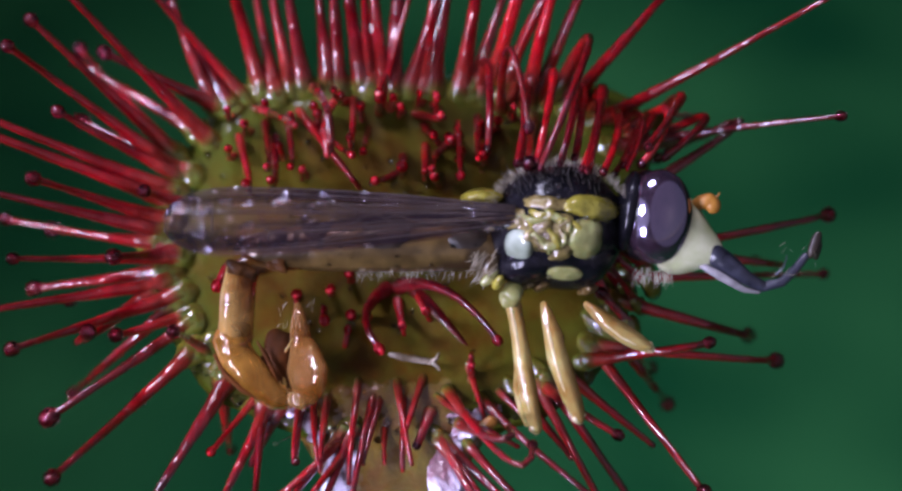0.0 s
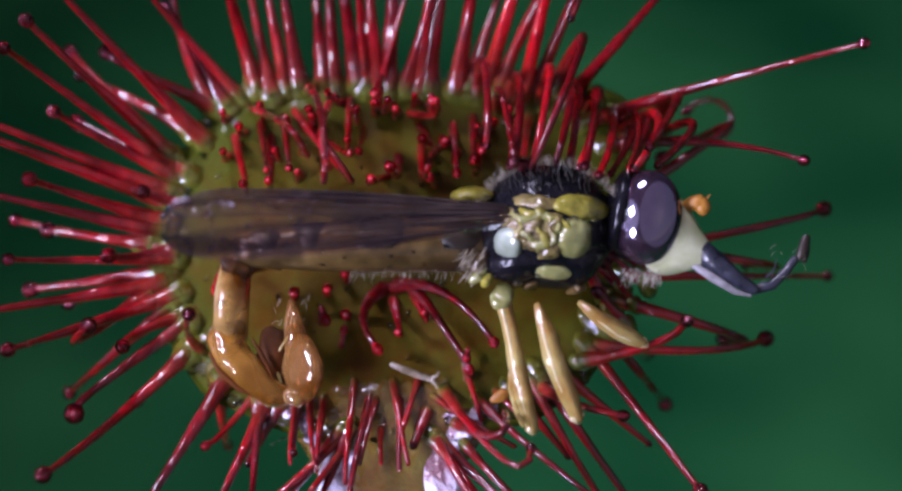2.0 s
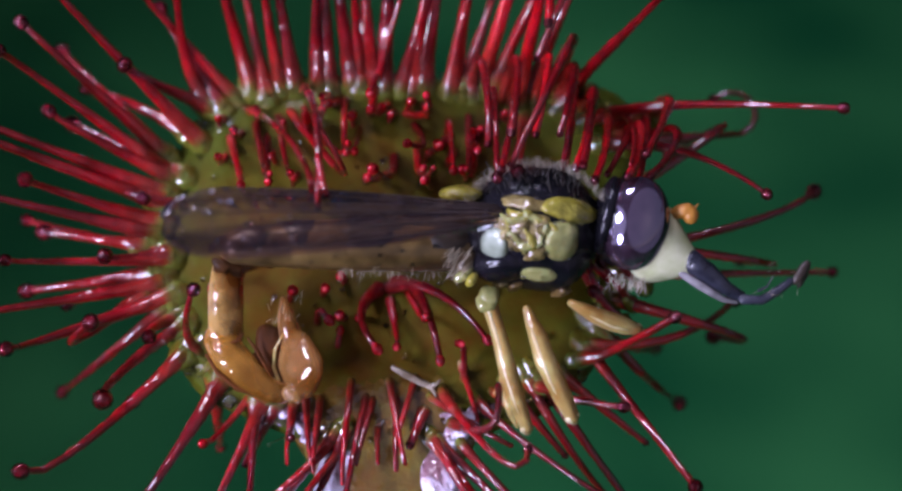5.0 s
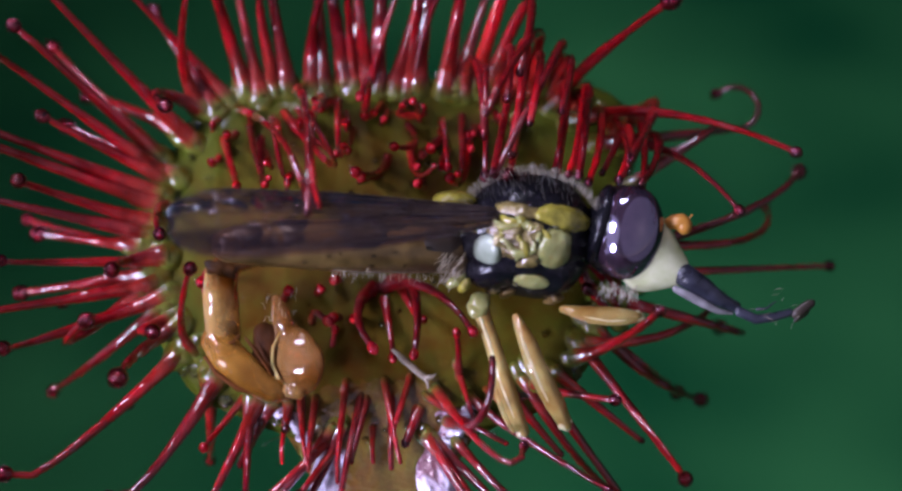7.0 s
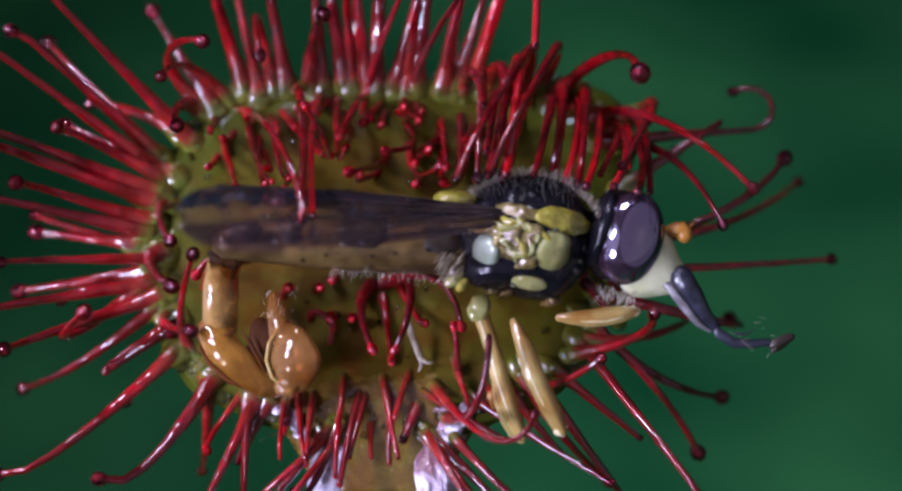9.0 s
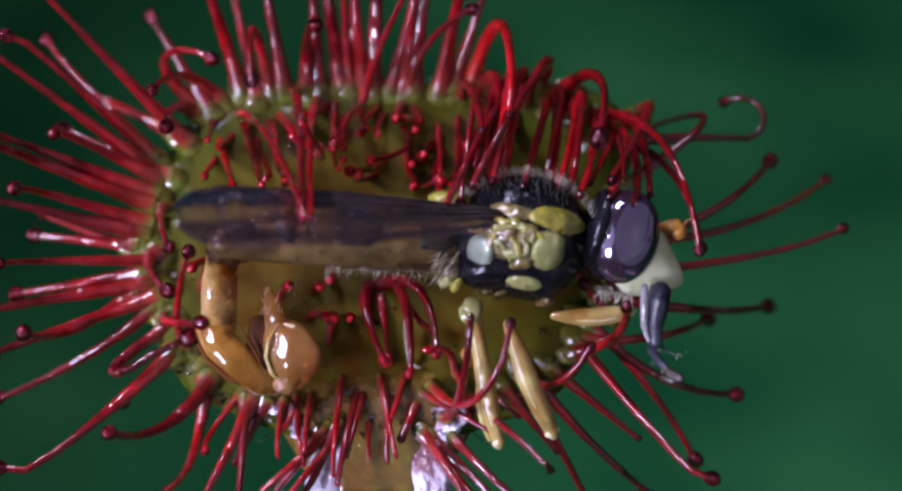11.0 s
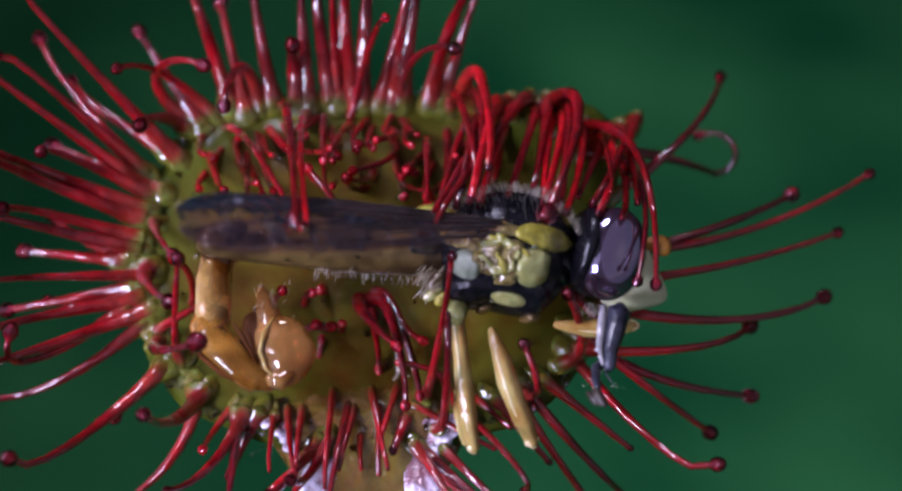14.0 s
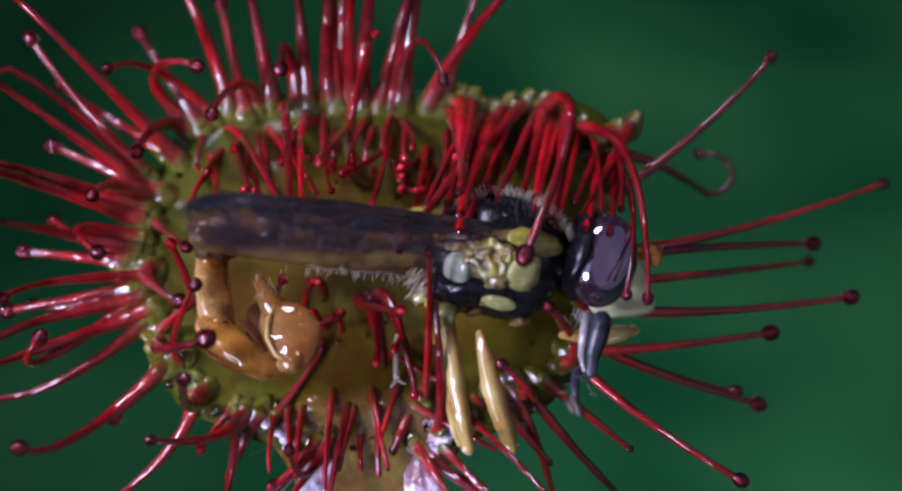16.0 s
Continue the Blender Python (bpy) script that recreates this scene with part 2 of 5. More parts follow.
def part(name, bm, mat, parent=None, label="", shift=None):
    me = bpy.data.meshes.new(name)
    for f in bm.faces:
        f.smooth = True
    bm.to_mesh(me)
    bm.free()
    if shift is not None:
        me.transform(shift)
    me.transform(Matrix.Scale(U, 4))
    me.materials.append(mat)
    ob = new(name, me)
    ob.parent = parent
    return tagged(ob, label)


def tube(bm, pts, radii, sides=10, flat=1.0, axis=(0, 0, 1)):
    """A tube with rounded ends along pts; flat squeezes it along axis."""
    pts = [Vector(p) for p in pts]
    pts = [pts[0] - (pts[1] - pts[0]).normalized() * radii[0] * 0.6] + pts + [pts[-1] + (pts[-1] - pts[-2]).normalized() * radii[-1] * 0.6]
    radii = [radii[0] * 0.55] + list(radii) + [radii[-1] * 0.55]
    rings = []
    side = None
    for i, p in enumerate(pts):
        d = (pts[min(i + 1, len(pts) - 1)] - pts[max(i - 1, 0)]).normalized()
        if side is None:
            side = d.cross(Vector(axis))
            if side.length < 0.05:
                side = d.cross(Vector((0, 1, 0)))
        side = (side - d * side.dot(d)).normalized()
        up = side.cross(d)
        r = radii[i]
        rings.append([bm.verts.new(p + side * (math.cos(a) * r) + up * (math.sin(a) * r * flat))
                      for a in (2 * math.pi * k / sides for k in range(sides))])
    for a, b in zip(rings, rings[1:]):
        for k in range(sides):
            bm.faces.new((a[k], a[(k + 1) % sides], b[(k + 1) % sides], b[k]))
    bm.faces.new(rings[0][::-1])
    bm.faces.new(rings[-1])
    return bm


def blob(bm, centre, radii, turn=0.0, lumps=0.0, size=0.02, u=20, v=12):
    """An ellipsoid turned about z, with noise lumps of a given depth."""
    made = bmesh.ops.create_uvsphere(bm, u_segments=u, v_segments=v, radius=1)["verts"]
    m = Matrix.Rotation(radians(turn), 4, "Z")
    for w in made:
        q = Vector((w.co.x * radii[0], w.co.y * radii[1], w.co.z * radii[2]))
        if lumps:
            q *= 1 + lumps * noise.noise((q + Vector(centre)) * size)
        w.co = m @ q + Vector(centre)
    return bm


def bristles(bm, roots, lengths, seed=1, width=1.0):
    """Thin curved hairs: roots give a point and a direction."""
    rng = random.Random(seed)
    for (p, d) in roots:
        p, d = Vector(p), Vector(d).normalized()
        ln = rng.uniform(*lengths)
        bend = Vector((rng.uniform(-1, 1), rng.uniform(-1, 1), rng.uniform(-1, 1))) * 0.25
        tube(bm, [p, p + d * ln * 0.5 + bend * ln * 0.2, p + (d + bend).normalized() * ln], [width, width * 0.8, width * 0.35], 3)
    return bm


def mix_rows(rows, t):
    times = [r[0] for r in rows]
    return [float(np.interp(t, times, [r[k] for r in rows])) for k in range(1, len(rows[0]))]


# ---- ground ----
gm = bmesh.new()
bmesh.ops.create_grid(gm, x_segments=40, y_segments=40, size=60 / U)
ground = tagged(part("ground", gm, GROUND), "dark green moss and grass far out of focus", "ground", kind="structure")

# ---- the sundew leaf ----
# Rows: seconds, shift x and y, tilt about x, turn about z.
LEAF_ROWS = [(0, 0, 0, 20, 0), (1, -3.5, 0, 20, 0.1), (2, -7, 0, 20, 0.2), (3, -9, 0, 20, 0.35), (4, -12, 0, 20, 0.4),
             (6.5, -20, 0, 20.2, 0.7), (7, -24, 1, 20.7, 0.8), (8, -27, 2, 20.7, 0.8), (9, -27, 5, 22.2, 0.8), (11.5, -32, 2, 23.8, 1.0),
             (12.5, -34, 1, 23.8, 1.2), (13, -41, -1, 24, 1.4), (13.5, -47, -11, 24.2, 1.5), (14, -48, -19, 24.2, 1.5),
             (14.5, -45, -19, 24.2, 1.5), (15, -47, -19, 24.2, 1.5), (16, -48, -20, 24.4, 1.5)]
HEART = Vector((-94, -13.5, 0))


def leaf_pose(t):
    """The leaf's pose in plan units."""
    x, y, tilt, turn = mix_rows(LEAF_ROWS, t)
    return Matrix.Translation(HEART + Vector((x, y, 0))) @ pose(0, 0, 0, -tilt, 0, turn)


def metres(m):
    m = m.copy()
    m.translation = m.translation * U
    return m


leaf = tagged(new("sundew_leaf"), "round olive sundew leaf with red sticky tentacles, holding a dead hoverfly", "plant")
leaf.matrix_world = PLAN @ metres(leaf_pose(0))


def outline(a):
    """The blade's edge at angle a: a rounded square, drawn out behind the fly's head."""
    c, s = math.cos(a), math.sin(a)
    pw = 2.9 + 0.6 * s
    e = (1.0 + 0.19 * math.exp(-((a - 0.63) / 0.34) ** 2)) / (abs(c) ** pw + abs(s) ** pw) ** (1 / pw)
    return 405 * e * c, (340 if s > 0 else 335) * e * s


def make_blade():
    bm = bmesh.new()
    rings, around = 34, 128
    top = []
    for i in range(rings + 1):
        r = i / rings
        row = []
        for k in range(around):
            a = 2 * math.pi * k / around
            c, s = math.cos(a), math.sin(a)
            wob = 1 + 0.02 * noise.noise((c * 2.2, s * 2.2, 1.0)) + 0.022 * noise.noise((c * 9, s * 9, 4.0)) * r
            x, y = (q * r * wob for q in outline(a))
            z = 12 * (1 - r ** 7) - 16 * r ** 26 + 6 * noise.noise((x * 0.012, y * 0.012, 0)) + 1.6 * noise.noise((x * 0.04, y * 0.04, 3))
            z += 13 * max(0, r - 0.78) / 0.22 * noise.noise((x * 0.055, y * 0.055, 7)) - 14
            row.append(bm.verts.new((x, y, z)))
            if i == 0:
                break
        top.append(row)
    under = [bm.verts.new((w.co.x * 0.9, w.co.y * 0.9, -60)) for w in top[-1]]
    for k in range(around):
        bm.faces.new((top[0][0], top[1][k], top[1][(k + 1) % around]))
    for a, b in zip(top[1:], top[2:] + [under]):
        for k in range(around):
            bm.faces.new((a[k], b[k], b[(k + 1) % around], a[(k + 1) % around]))
    bm.faces.new(under[::-1])
    return part("blade", bm, BLADE, leaf, "fleshy olive-brown leaf blade with a greener rim")


make_blade()


def make_petiole():
    bm = bmesh.new()
    pts = [(-2, -235, -62), (-4, -290, -60), (-8, -350, -62), (-12, -420, -80), (-20, -520, -130), (-20, -900, -500), (0, -1500, -1300), (0, -3000, -3600)]
    tube(bm, pts, [60, 95, 108, 106, 100, 90, 80, 80], 28, 0.45)
    for w in bm.verts:
        w.co.z += 10 * noise.noise(w.co * 0.03)
    bmesh.ops.subdivide_edges(bm, edges=bm.edges[:], cuts=2, use_grid_fill=True)
    for w in bm.verts:
        w.co += Vector((0, 0, 1)) * 9 * noise.noise(Vector((w.co.x * 0.09, w.co.y * 0.03, 0)))
    return part("petiole", bm, PETIOLE, leaf, "pale glossy leaf stalk flushed with pink")


make_petiole()


def make_petiole_edge(side):
    """The raised glossy margin along the stalk."""
    bm = bmesh.new()
    pts = [(-4 + side * x, y, z) for x, y, z in ((66, -310, -40), (80, -350, -34), (88, -395, -34), (88, -450, -50), (82, -530, -96), (74, -700, -260))]
    tube(bm, pts, [12, 27, 36, 38, 36, 30], 22, 0.8)
    bmesh.ops.subdivide_edges(bm, edges=bm.edges[:], cuts=2, use_grid_fill=True)
    for w in bm.verts:
        w.co += Vector((0.5, 0, 1)) * 9 * noise.noise(w.co * 0.035) + Vector((0, 0, 7)) * noise.noise(w.co * 0.1)
    return part("petiole_margin", bm, MARGIN, leaf, "pale glossy raised margin")


make_petiole_edge(-1)
make_petiole_edge(1)


def knobbly(bm, depth, size):
    for w in bm.verts:
        w.co += Vector((noise.noise(w.co * size), noise.noise(w.co * size + Vector((7, 0, 0))), noise.noise(w.co * size + Vector((0, 9, 0))))) * depth
    return bm


def make_neck():
    """The blade's foot, where it narrows into the stalk."""
    bm = bmesh.new()
    rows = []
    for i in range(15):
        f = i / 14
        y = -215 - 215 * f
        wide = 205 - 95 * (f * f * (3 - 2 * f))
        row = []
        for k in range(33):
            g = k / 32 * 2 - 1
            x = g * wide * (1 + 0.05 * noise.noise((f * 4, g * 2, 3))) - 10 * f
            z = -3 - 26 * f - 60 * max(0, 0.20 - f) + 10 * (1 - g * g) - 30 * abs(g) ** 6 + 5 * noise.noise((x * 0.03, y * 0.03, 8)) + 3 * noise.noise((x * 0.08, y * 0.05, 2))
            row.append(bm.verts.new((x, y, z)))
        low = [bm.verts.new((w.co.x * 0.94, w.co.y, -78 - 20 * f)) for w in row]
        rows.append(row + low[::-1])
    for a, b in zip(rows, rows[1:]):
        for k in range(66):
            bm.faces.new((a[k], b[k], b[(k + 1) % 66], a[(k + 1) % 66]))
    bm.faces.new(rows[0])
    bm.faces.new(rows[-1][::-1])
    return part("blade_foot", bm, NECK, leaf, "glossy reddish-olive foot of the blade")


make_neck()


def make_beads():
    rng = random.Random(77)
    for k in range(110):
        a = 2 * math.pi * (k + rng.uniform(-0.4, 0.4)) / 110
        x, y = outline(a)
        r = rng.uniform(0.88, 0.99)
        bm = bmesh.new()
        size = rng.uniform(5, 11)
        blob(bm, (0, 0, 0), (size * rng.uniform(1, 1.7), size, size * 0.6), rng.uniform(0, 180), 0.6, 0.09, 14, 9)
        bead = part("slime_bead", bm, SLIME, leaf, "clear glinting slime bead")
        bead.location = Vector((x * r, y * r, rng.uniform(-14, -4))) * U


make_beads()


def make_slime():
    """Clear jelly beads along the blade's lower rim and foot."""
    rng = random.Random(41)
    for k in range(80):
        bm = bmesh.new()
        size = rng.uniform(2.5, 7)
        blob(bm, (0, 0, 0), (size * rng.uniform(1, 1.8), size, size * 0.45), rng.uniform(0, 180), 0.7, 0.12, 14, 9)
        bead = part("slime_bead", bm, SLIME, leaf, "clear glinting slime bead")
        u = rng.uniform(-230, 210)
        v = rng.uniform(-400, -262)
        u *= 1 - 0.5 * max(0, (-v - 290) / 110)
        bead.location = Vector((u, v + abs(u + 20) * 0.12, 3 - 26 * max(0, (-v - 215) / 215))) * U
    for x, y, size in ((112, -290, 17), (124, -312, 21), (106, -334, 20), (146, -286, 13), (-150, -300, 15), (-136, -326, 14), (174, -280, 10), (-176, -282, 11)):
        bm = bmesh.new()
        blob(bm, (0, 0, 0), (size * 0.85, size * 1.1, size * 0.35), x, 0.9, 0.07, 24, 16)
        knobbly(bm, 5, 0.17)
        part("slime_bead", bm, MARGIN, leaf, "silvery frothy slime").location = Vector((x, y, -8)) * U
    for x, y, a, ln in ((150, -322, -6, 34), (168, -342, -40, 12), (-182, -330, 205, 22)):
        bm = bmesh.new()
        way = Vector((math.cos(radians(a)), math.sin(radians(a)), 0))
        tube(bm, [way * (ln * f) for f in (-1, -0.3, 0.4, 1)], [1.2, 2.2, 1.8, 0.8], 8)
        blob(bm, way * ln * 1.1, (4, 4, 4), 0, 0.2, 0.1, 10, 7)
        part("slime_thread", bm, SLIME, leaf, "clear slime thread with a droplet").location = Vector((x, y, -10)) * U


make_slime()


def make_glints():
    """Small clear drops strewn over the blade."""
    rng = random.Random(63)
    for k in range(70):
        bm = bmesh.new()
        size = rng.uniform(2.5, 5.5)
        blob(bm, (0, 0, 0), (size * rng.uniform(1, 1.8), size, size * 0.6), rng.uniform(0, 180), 0.5, 0.2, 12, 8)
        bead = part("slime_bead", bm, SLIME, leaf, "clear glinting slime bead")
        a, r = rng.uniform(0, 2 * math.pi), rng.uniform(0.25, 0.95)
        bead.location = Vector((395 * r * math.cos(a), 330 * r * math.sin(a), 1)) * U


make_glints()

MOVES = []


def chain(base, out, tip, length, n):
    """n + 1 joints of a stalk of fixed length that leaves base along out and ends at tip."""
    way = tip - base
    if way.length > length * 0.995:
        tip = base + way * (length * 0.995 / way.length)
    ts = np.linspace(0, 1, 41)[:, None]
    over = 0.55 * min(1.0, max(0.0, (0.5 - out.dot((tip - base).normalized())) / 0.8))
    b, o, e = np.array(base), np.array(out), np.array(tip)

    def curve(s):
        p = (1 - ts) ** 3 * b + 3 * ts * (1 - ts) ** 2 * (b + o * s) + 3 * ts ** 2 * (1 - ts) * (e + o * s * over) + ts ** 3 * e
        d = np.concatenate([[0], np.cumsum(np.linalg.norm(np.diff(p, axis=0), axis=1))])
        return p, d

    lo, hi = 0.0, 2.5 * length
    for _ in range(30):
        mid = (lo + hi) / 2
        if curve(mid)[1][-1] < length:
            lo = mid
        else:
            hi = mid
    p, d = curve(lo)
    want = np.linspace(0, d[-1], n + 1)
    return [Vector([float(np.interp(w, d, p[:, k])) for k in range(3)]) for w in want]


def reach(base, tip, length):
    """The tip moved to or from the lens until a straight stalk is that long."""
    way = Vector((0, 0, 4446)) - tip
    way = way.normalized() * (1 if tip.z > base.z - 10 else -1)
    lo, hi = 0.0, length
    for _ in range(24):
        mid = (lo + hi) / 2
        if (tip + way * mid - base).length < length:
            lo = mid
        else:
            hi = mid
    return tip + way * lo


def stalk_pose(a, b, ref):
    """z along the stalk from a to b."""
    z = (b - a).normalized()
    x = ref - z * ref.dot(z)
    x = x.normalized() if x.length > 0.05 else z.orthogonal().normalized()
    m = Matrix((x, z.cross(x), z)).transposed().to_4x4()
    m.translation = a
    return m


def bent(base, out, hand, tip, way, length, n):
    """As chain, but steered by a handle before the tip; tip and handle move along way until the length fits."""
    ts = np.linspace(0, 1, 41)[:, None]

    def curve(s):
        b, e, h = np.array(base), np.array(tip + way * s), np.array(hand + way * s * 0.6)
        p = (1 - ts) ** 3 * b + 3 * ts * (1 - ts) ** 2 * (b + np.array(out) * length * 0.2) + 3 * ts ** 2 * (1 - ts) * h + ts ** 3 * e
        return p, np.concatenate([[0], np.cumsum(np.linalg.norm(np.diff(p, axis=0), axis=1))])

    lo, hi = 0.0, length
    for _ in range(24):
        mid = (lo + hi) / 2
        if curve(mid)[1][-1] < length:
            lo = mid
        else:
            hi = mid
    p, d = curve(lo)
    want = np.linspace(0, d[-1], n + 1)
    return [Vector([float(np.interp(w, d, p[:, k])) for k in range(3)]) for w in want]


def tentacle(bx, by, out, r0, r1, rows, least=0, bend=(), curl=0):
    """A sundew tentacle on the leaf at (bx, by): foot, jointed stalk, gland and dew drop. Rows: seconds and the gland's place in plan space."""
    rng = random.Random(int(bx * 31 + by * 17))
    tips = {}
    slack = rng.uniform(0.925, 0.975)
    red = REDS[rng.choice((0, 2, 0) if least >= 220 and by > 0 else (0, 0, 0, 1, 1))]
    times = [0] if len(rows) == 1 else sorted({r[0] for r in rows} | ({0, 4, 6.5, 9, 11.5, 13, 14, 16} if len(rows) > 3 else {0, 5, 9, 13, 16}))
    base = Vector((bx, by, -6))
    for t in times:
        tips[t] = leaf_pose(t).inverted() @ Vector(mix_rows(rows, t))
    length = max(least, max((v - base).length for v in tips.values()) * 1.01)
    for t in times:
        ratio, there = (tips[t] - base).length / length, leaf_pose(t) @ tips[t]
        free = by < -100 and not -200 < bx < 300
        goal = slack if ratio > 0.72 or free else 0.5 + (ratio - 0.3) * 1.107
        if 0.3 < ratio < goal and there.z < (420 if free else 190) and not bend:
            tips[t] = leaf_pose(t).inverted() @ reach(leaf_pose(t) @ base, there, goal * length)
    n = 8 if length > 190 else 6 if length > 90 else 4
    if min((v - base).length for v in tips.values()) < 0.85 * length and length > 120:
        n = 14
    out3 = (leaf_pose(0).inverted().to_3x3() @ Vector(out)).normalized()
    stuck = 0.5 if least >= 220 else 0.6 if len(rows) == 1 and by < -190 else 1.0
    inner = r0 < 8.9 or (bx / 300) ** 2 + (by / 215) ** 2 < 1
    low = 0.65 if by < -190 else 1.0
    foot_mesh = bmesh.new()
    if inner:
        blob(foot_mesh, (0, 0, -7), (r0 * 1.2, r0 * 1.1, r0 * 0.7), rng.uniform(0, 180), 0.5, 0.07, 14, 9)
    else:
        wide = r0 * (0.25 + 0.75 * low)
        tube(foot_mesh, [-out3 * 30, -out3 * 14, out3 * 2, out3 * 16, out3 * 30], [wide * 1.0, wide * 1.75, wide * 1.7, wide * 1.3, wide * 0.95], 14, 0.8)
        for w in foot_mesh.verts:
            w.co += Vector((noise.noise((w.co + base) * 0.06), noise.noise((w.co + base) * 0.06 + Vector((5, 0, 0))), noise.noise((w.co + base) * 0.06 + Vector((0, 5, 0))))) * 3
            w.co.z -= 4
    ten = part("tentacle", foot_mesh, FOOT, leaf)
    ten.location = base * U
    if bend:
        n = 16
        away = {t: leaf_pose(t).to_3x3().inverted() @ (Vector((0, 0, 4446)) - Vector(mix_rows(rows, t))).normalized() for t in times}
        hand = {t: leaf_pose(t).inverted() @ Vector(mix_rows(bend, t)) for t in times}
        joints = {t: [p - base for p in bent(base, out3, hand[t], tips[t], away[t], length, n)] for t in times}
    else:
        joints = {t: [p - base for p in chain(base, out3, tips[t], length, n)] for t in times}
    step = length / n
    if curl:
        for t in times:
            d = joints[t][n] - joints[t][n - 1]
            d.z = 0
            d = d.normalized() * 21
            for k in range(curl):
                d = Matrix.Rotation(radians(29 if k else 8), 3, "Z") @ d
                joints[t].append(joints[t][-1] + d)
        n += curl
    start = Vector((rng.uniform(0, 0.2), rng.uniform(0, 0.2), rng.uniform(0, 0.2)))

    thin = 0.84 if by < -100 and not inner else 0.97

    def girth(f):
        flare = 0 if inner else 0.35 * r0 * math.exp(-f * length / 22)
        return (r1 * 0.95 + (r0 * thin - r1 * 0.95) * (1 - f) ** 1.85 + flare) * (1 + 0.13 * noise.noise(start * 90 + Vector((0, 0, f * length * 0.018))))

    for i in range(n):
        ra, rm, rb = (girth((i + k) / n) for k in (0, 0.5, 1))
        bm = bmesh.new()
        tube(bm, [(0, 0, -ra * 0.3), (0, 0, 0), (0, 0, step * 0.03), (0, 0, step * 0.5), (0, 0, step * 0.97), (0, 0, step), (0, 0, step + rb * 0.3)],
             [ra * 0.85, ra, ra, rm, rb, rb, rb * 0.85], 12)
        seg = part("stalk_piece", bm, red, ten)
        co = np.empty(len(seg.data.vertices) * 3)
        seg.data.vertices.foreach_get("co", co)
        co = co.reshape(-1, 3)
        co[:, 2] += i * step * U
        far = (0.0 if not inner else 0.04 if by < -190 else 0.25) + (1.0 if not inner else 0.6) * np.minimum(1, 0.5 * co[:, 2] / (length * U) + 0.5 * co[:, 2] / (200 * U))
        seg.data.attributes.new("reach", "FLOAT", "POINT").data.foreach_set("value", far)
        seg.data.attributes.new("along", "FLOAT_VECTOR", "POINT").data.foreach_set("vector", (co + np.array(start)).ravel())
        MOVES.append((seg, [(t, metres(stalk_pose(joints[t][i], joints[t][i + 1], out3.orthogonal()))) for t in times]))
    gl = bmesh.new()
    g = stuck * r1 * (rng.uniform(1.2, 1.5) if inner else rng.uniform(1.45, 1.8) * (0.4 + 0.6 * low))
    blob(gl, (0, 0, g * 0.9), (g, g, g * 1.5), 0, 0.1, 0.1, 14, 9)
    gland = part("gland", gl, GLAND_RED if inner else GLAND, ten)
    rows_g = [(t, metres(stalk_pose(joints[t][n], joints[t][n] * 2 - joints[t][n - 1], out3.orthogonal()))) for t in times]
    MOVES.append((gland, rows_g))
    dr = bmesh.new()
    d = stuck * r1 * (rng.uniform(1.4, 1.8) if inner else rng.uniform(2.0, 2.6) * (0.25 + 0.75 * low))
    blob(dr, (0, 0, g * 1.0), (d, d, d * 1.15), 0, 0, 0.1, 20, 12)
    drop = part("dew_drop", dr, DEW, ten, "clear sticky dew drop")
    MOVES.append((drop, rows_g))


tentacle(-397, 192, (-0.72, 0.7, 0.45), 14.2, 6, [(0, -710, 379, 86), (4, -727, 377, 66), (6.5, -740, 373, 51), (9, -748, 365, 49), (11.5, -759, 357, 40), (12.5, -763, 351, 40), (13.5, -781, 332, 28), (14.5, -775, 320, 52), (16, -787, 295, 52)])
tentacle(-384, 155, (-0.8, 0.61, 0.45), 14.2, 6, [(0, -736, 329, 165), (4, -752, 325, 150), (6.5, -765, 321, 137), (9, -791, 340, 80), (12.5, -801, 333, 72), (14, -819, 318, 55), (16, -805, 292, 103)])
tentacle(-321, 280, (-0.91, 0.42, 0.45), 14.2, 6, [(0, -599, 334, -37), (2, -597, 333, -32), (4, -586, 329, -8), (6.5, -518, 265, 31), (7, -499, 246, 13), (9, -471, 209, 60), (12.5, -502, 204, 60), (14.5, -542, 209, 60), (16, -537, 164, 60)])
tentacle(-335, 216, (-0.68, 0.73, 0.45), 14.2, 6, [(0, -665, 445, 157), (4, -675, 441, 151), (9, -700, 450, 115), (12.5, -718, 447, 97), (16, -762, 437, 40)])
tentacle(-273, 299, (-0.66, 0.75, 0.45), 12.3, 5, [(0, -537, 460, 18), (4, -549, 461, 1), (6.5, -572, 454, -24), (7.3, -553, 420, 43), (7.5, -535, 387, 86), (8, -514, 337, 72), (8.5, -500, 308, 52), (9, -498, 293, 47), (11.5, -516, 267, 59), (12.5, -529, 282, 71), (13.5, -558, 296, 98), (14.5, -573, 309, 84), (16, -584, 304, 72)])
tentacle(-317, 282, (-0.72, 0.66, 0.2), 14.2, 6, [(0, -508, 518, -17), (4, -481, 503, 32), (6.5, -453, 446, 106), (8, -442, 400, 66), (9, -436, 354, 28), (11.5, -422, 326, 3), (12.5, -422, 322, 0), (14.5, -444, 314, 1), (16, -449, 314, 3)])
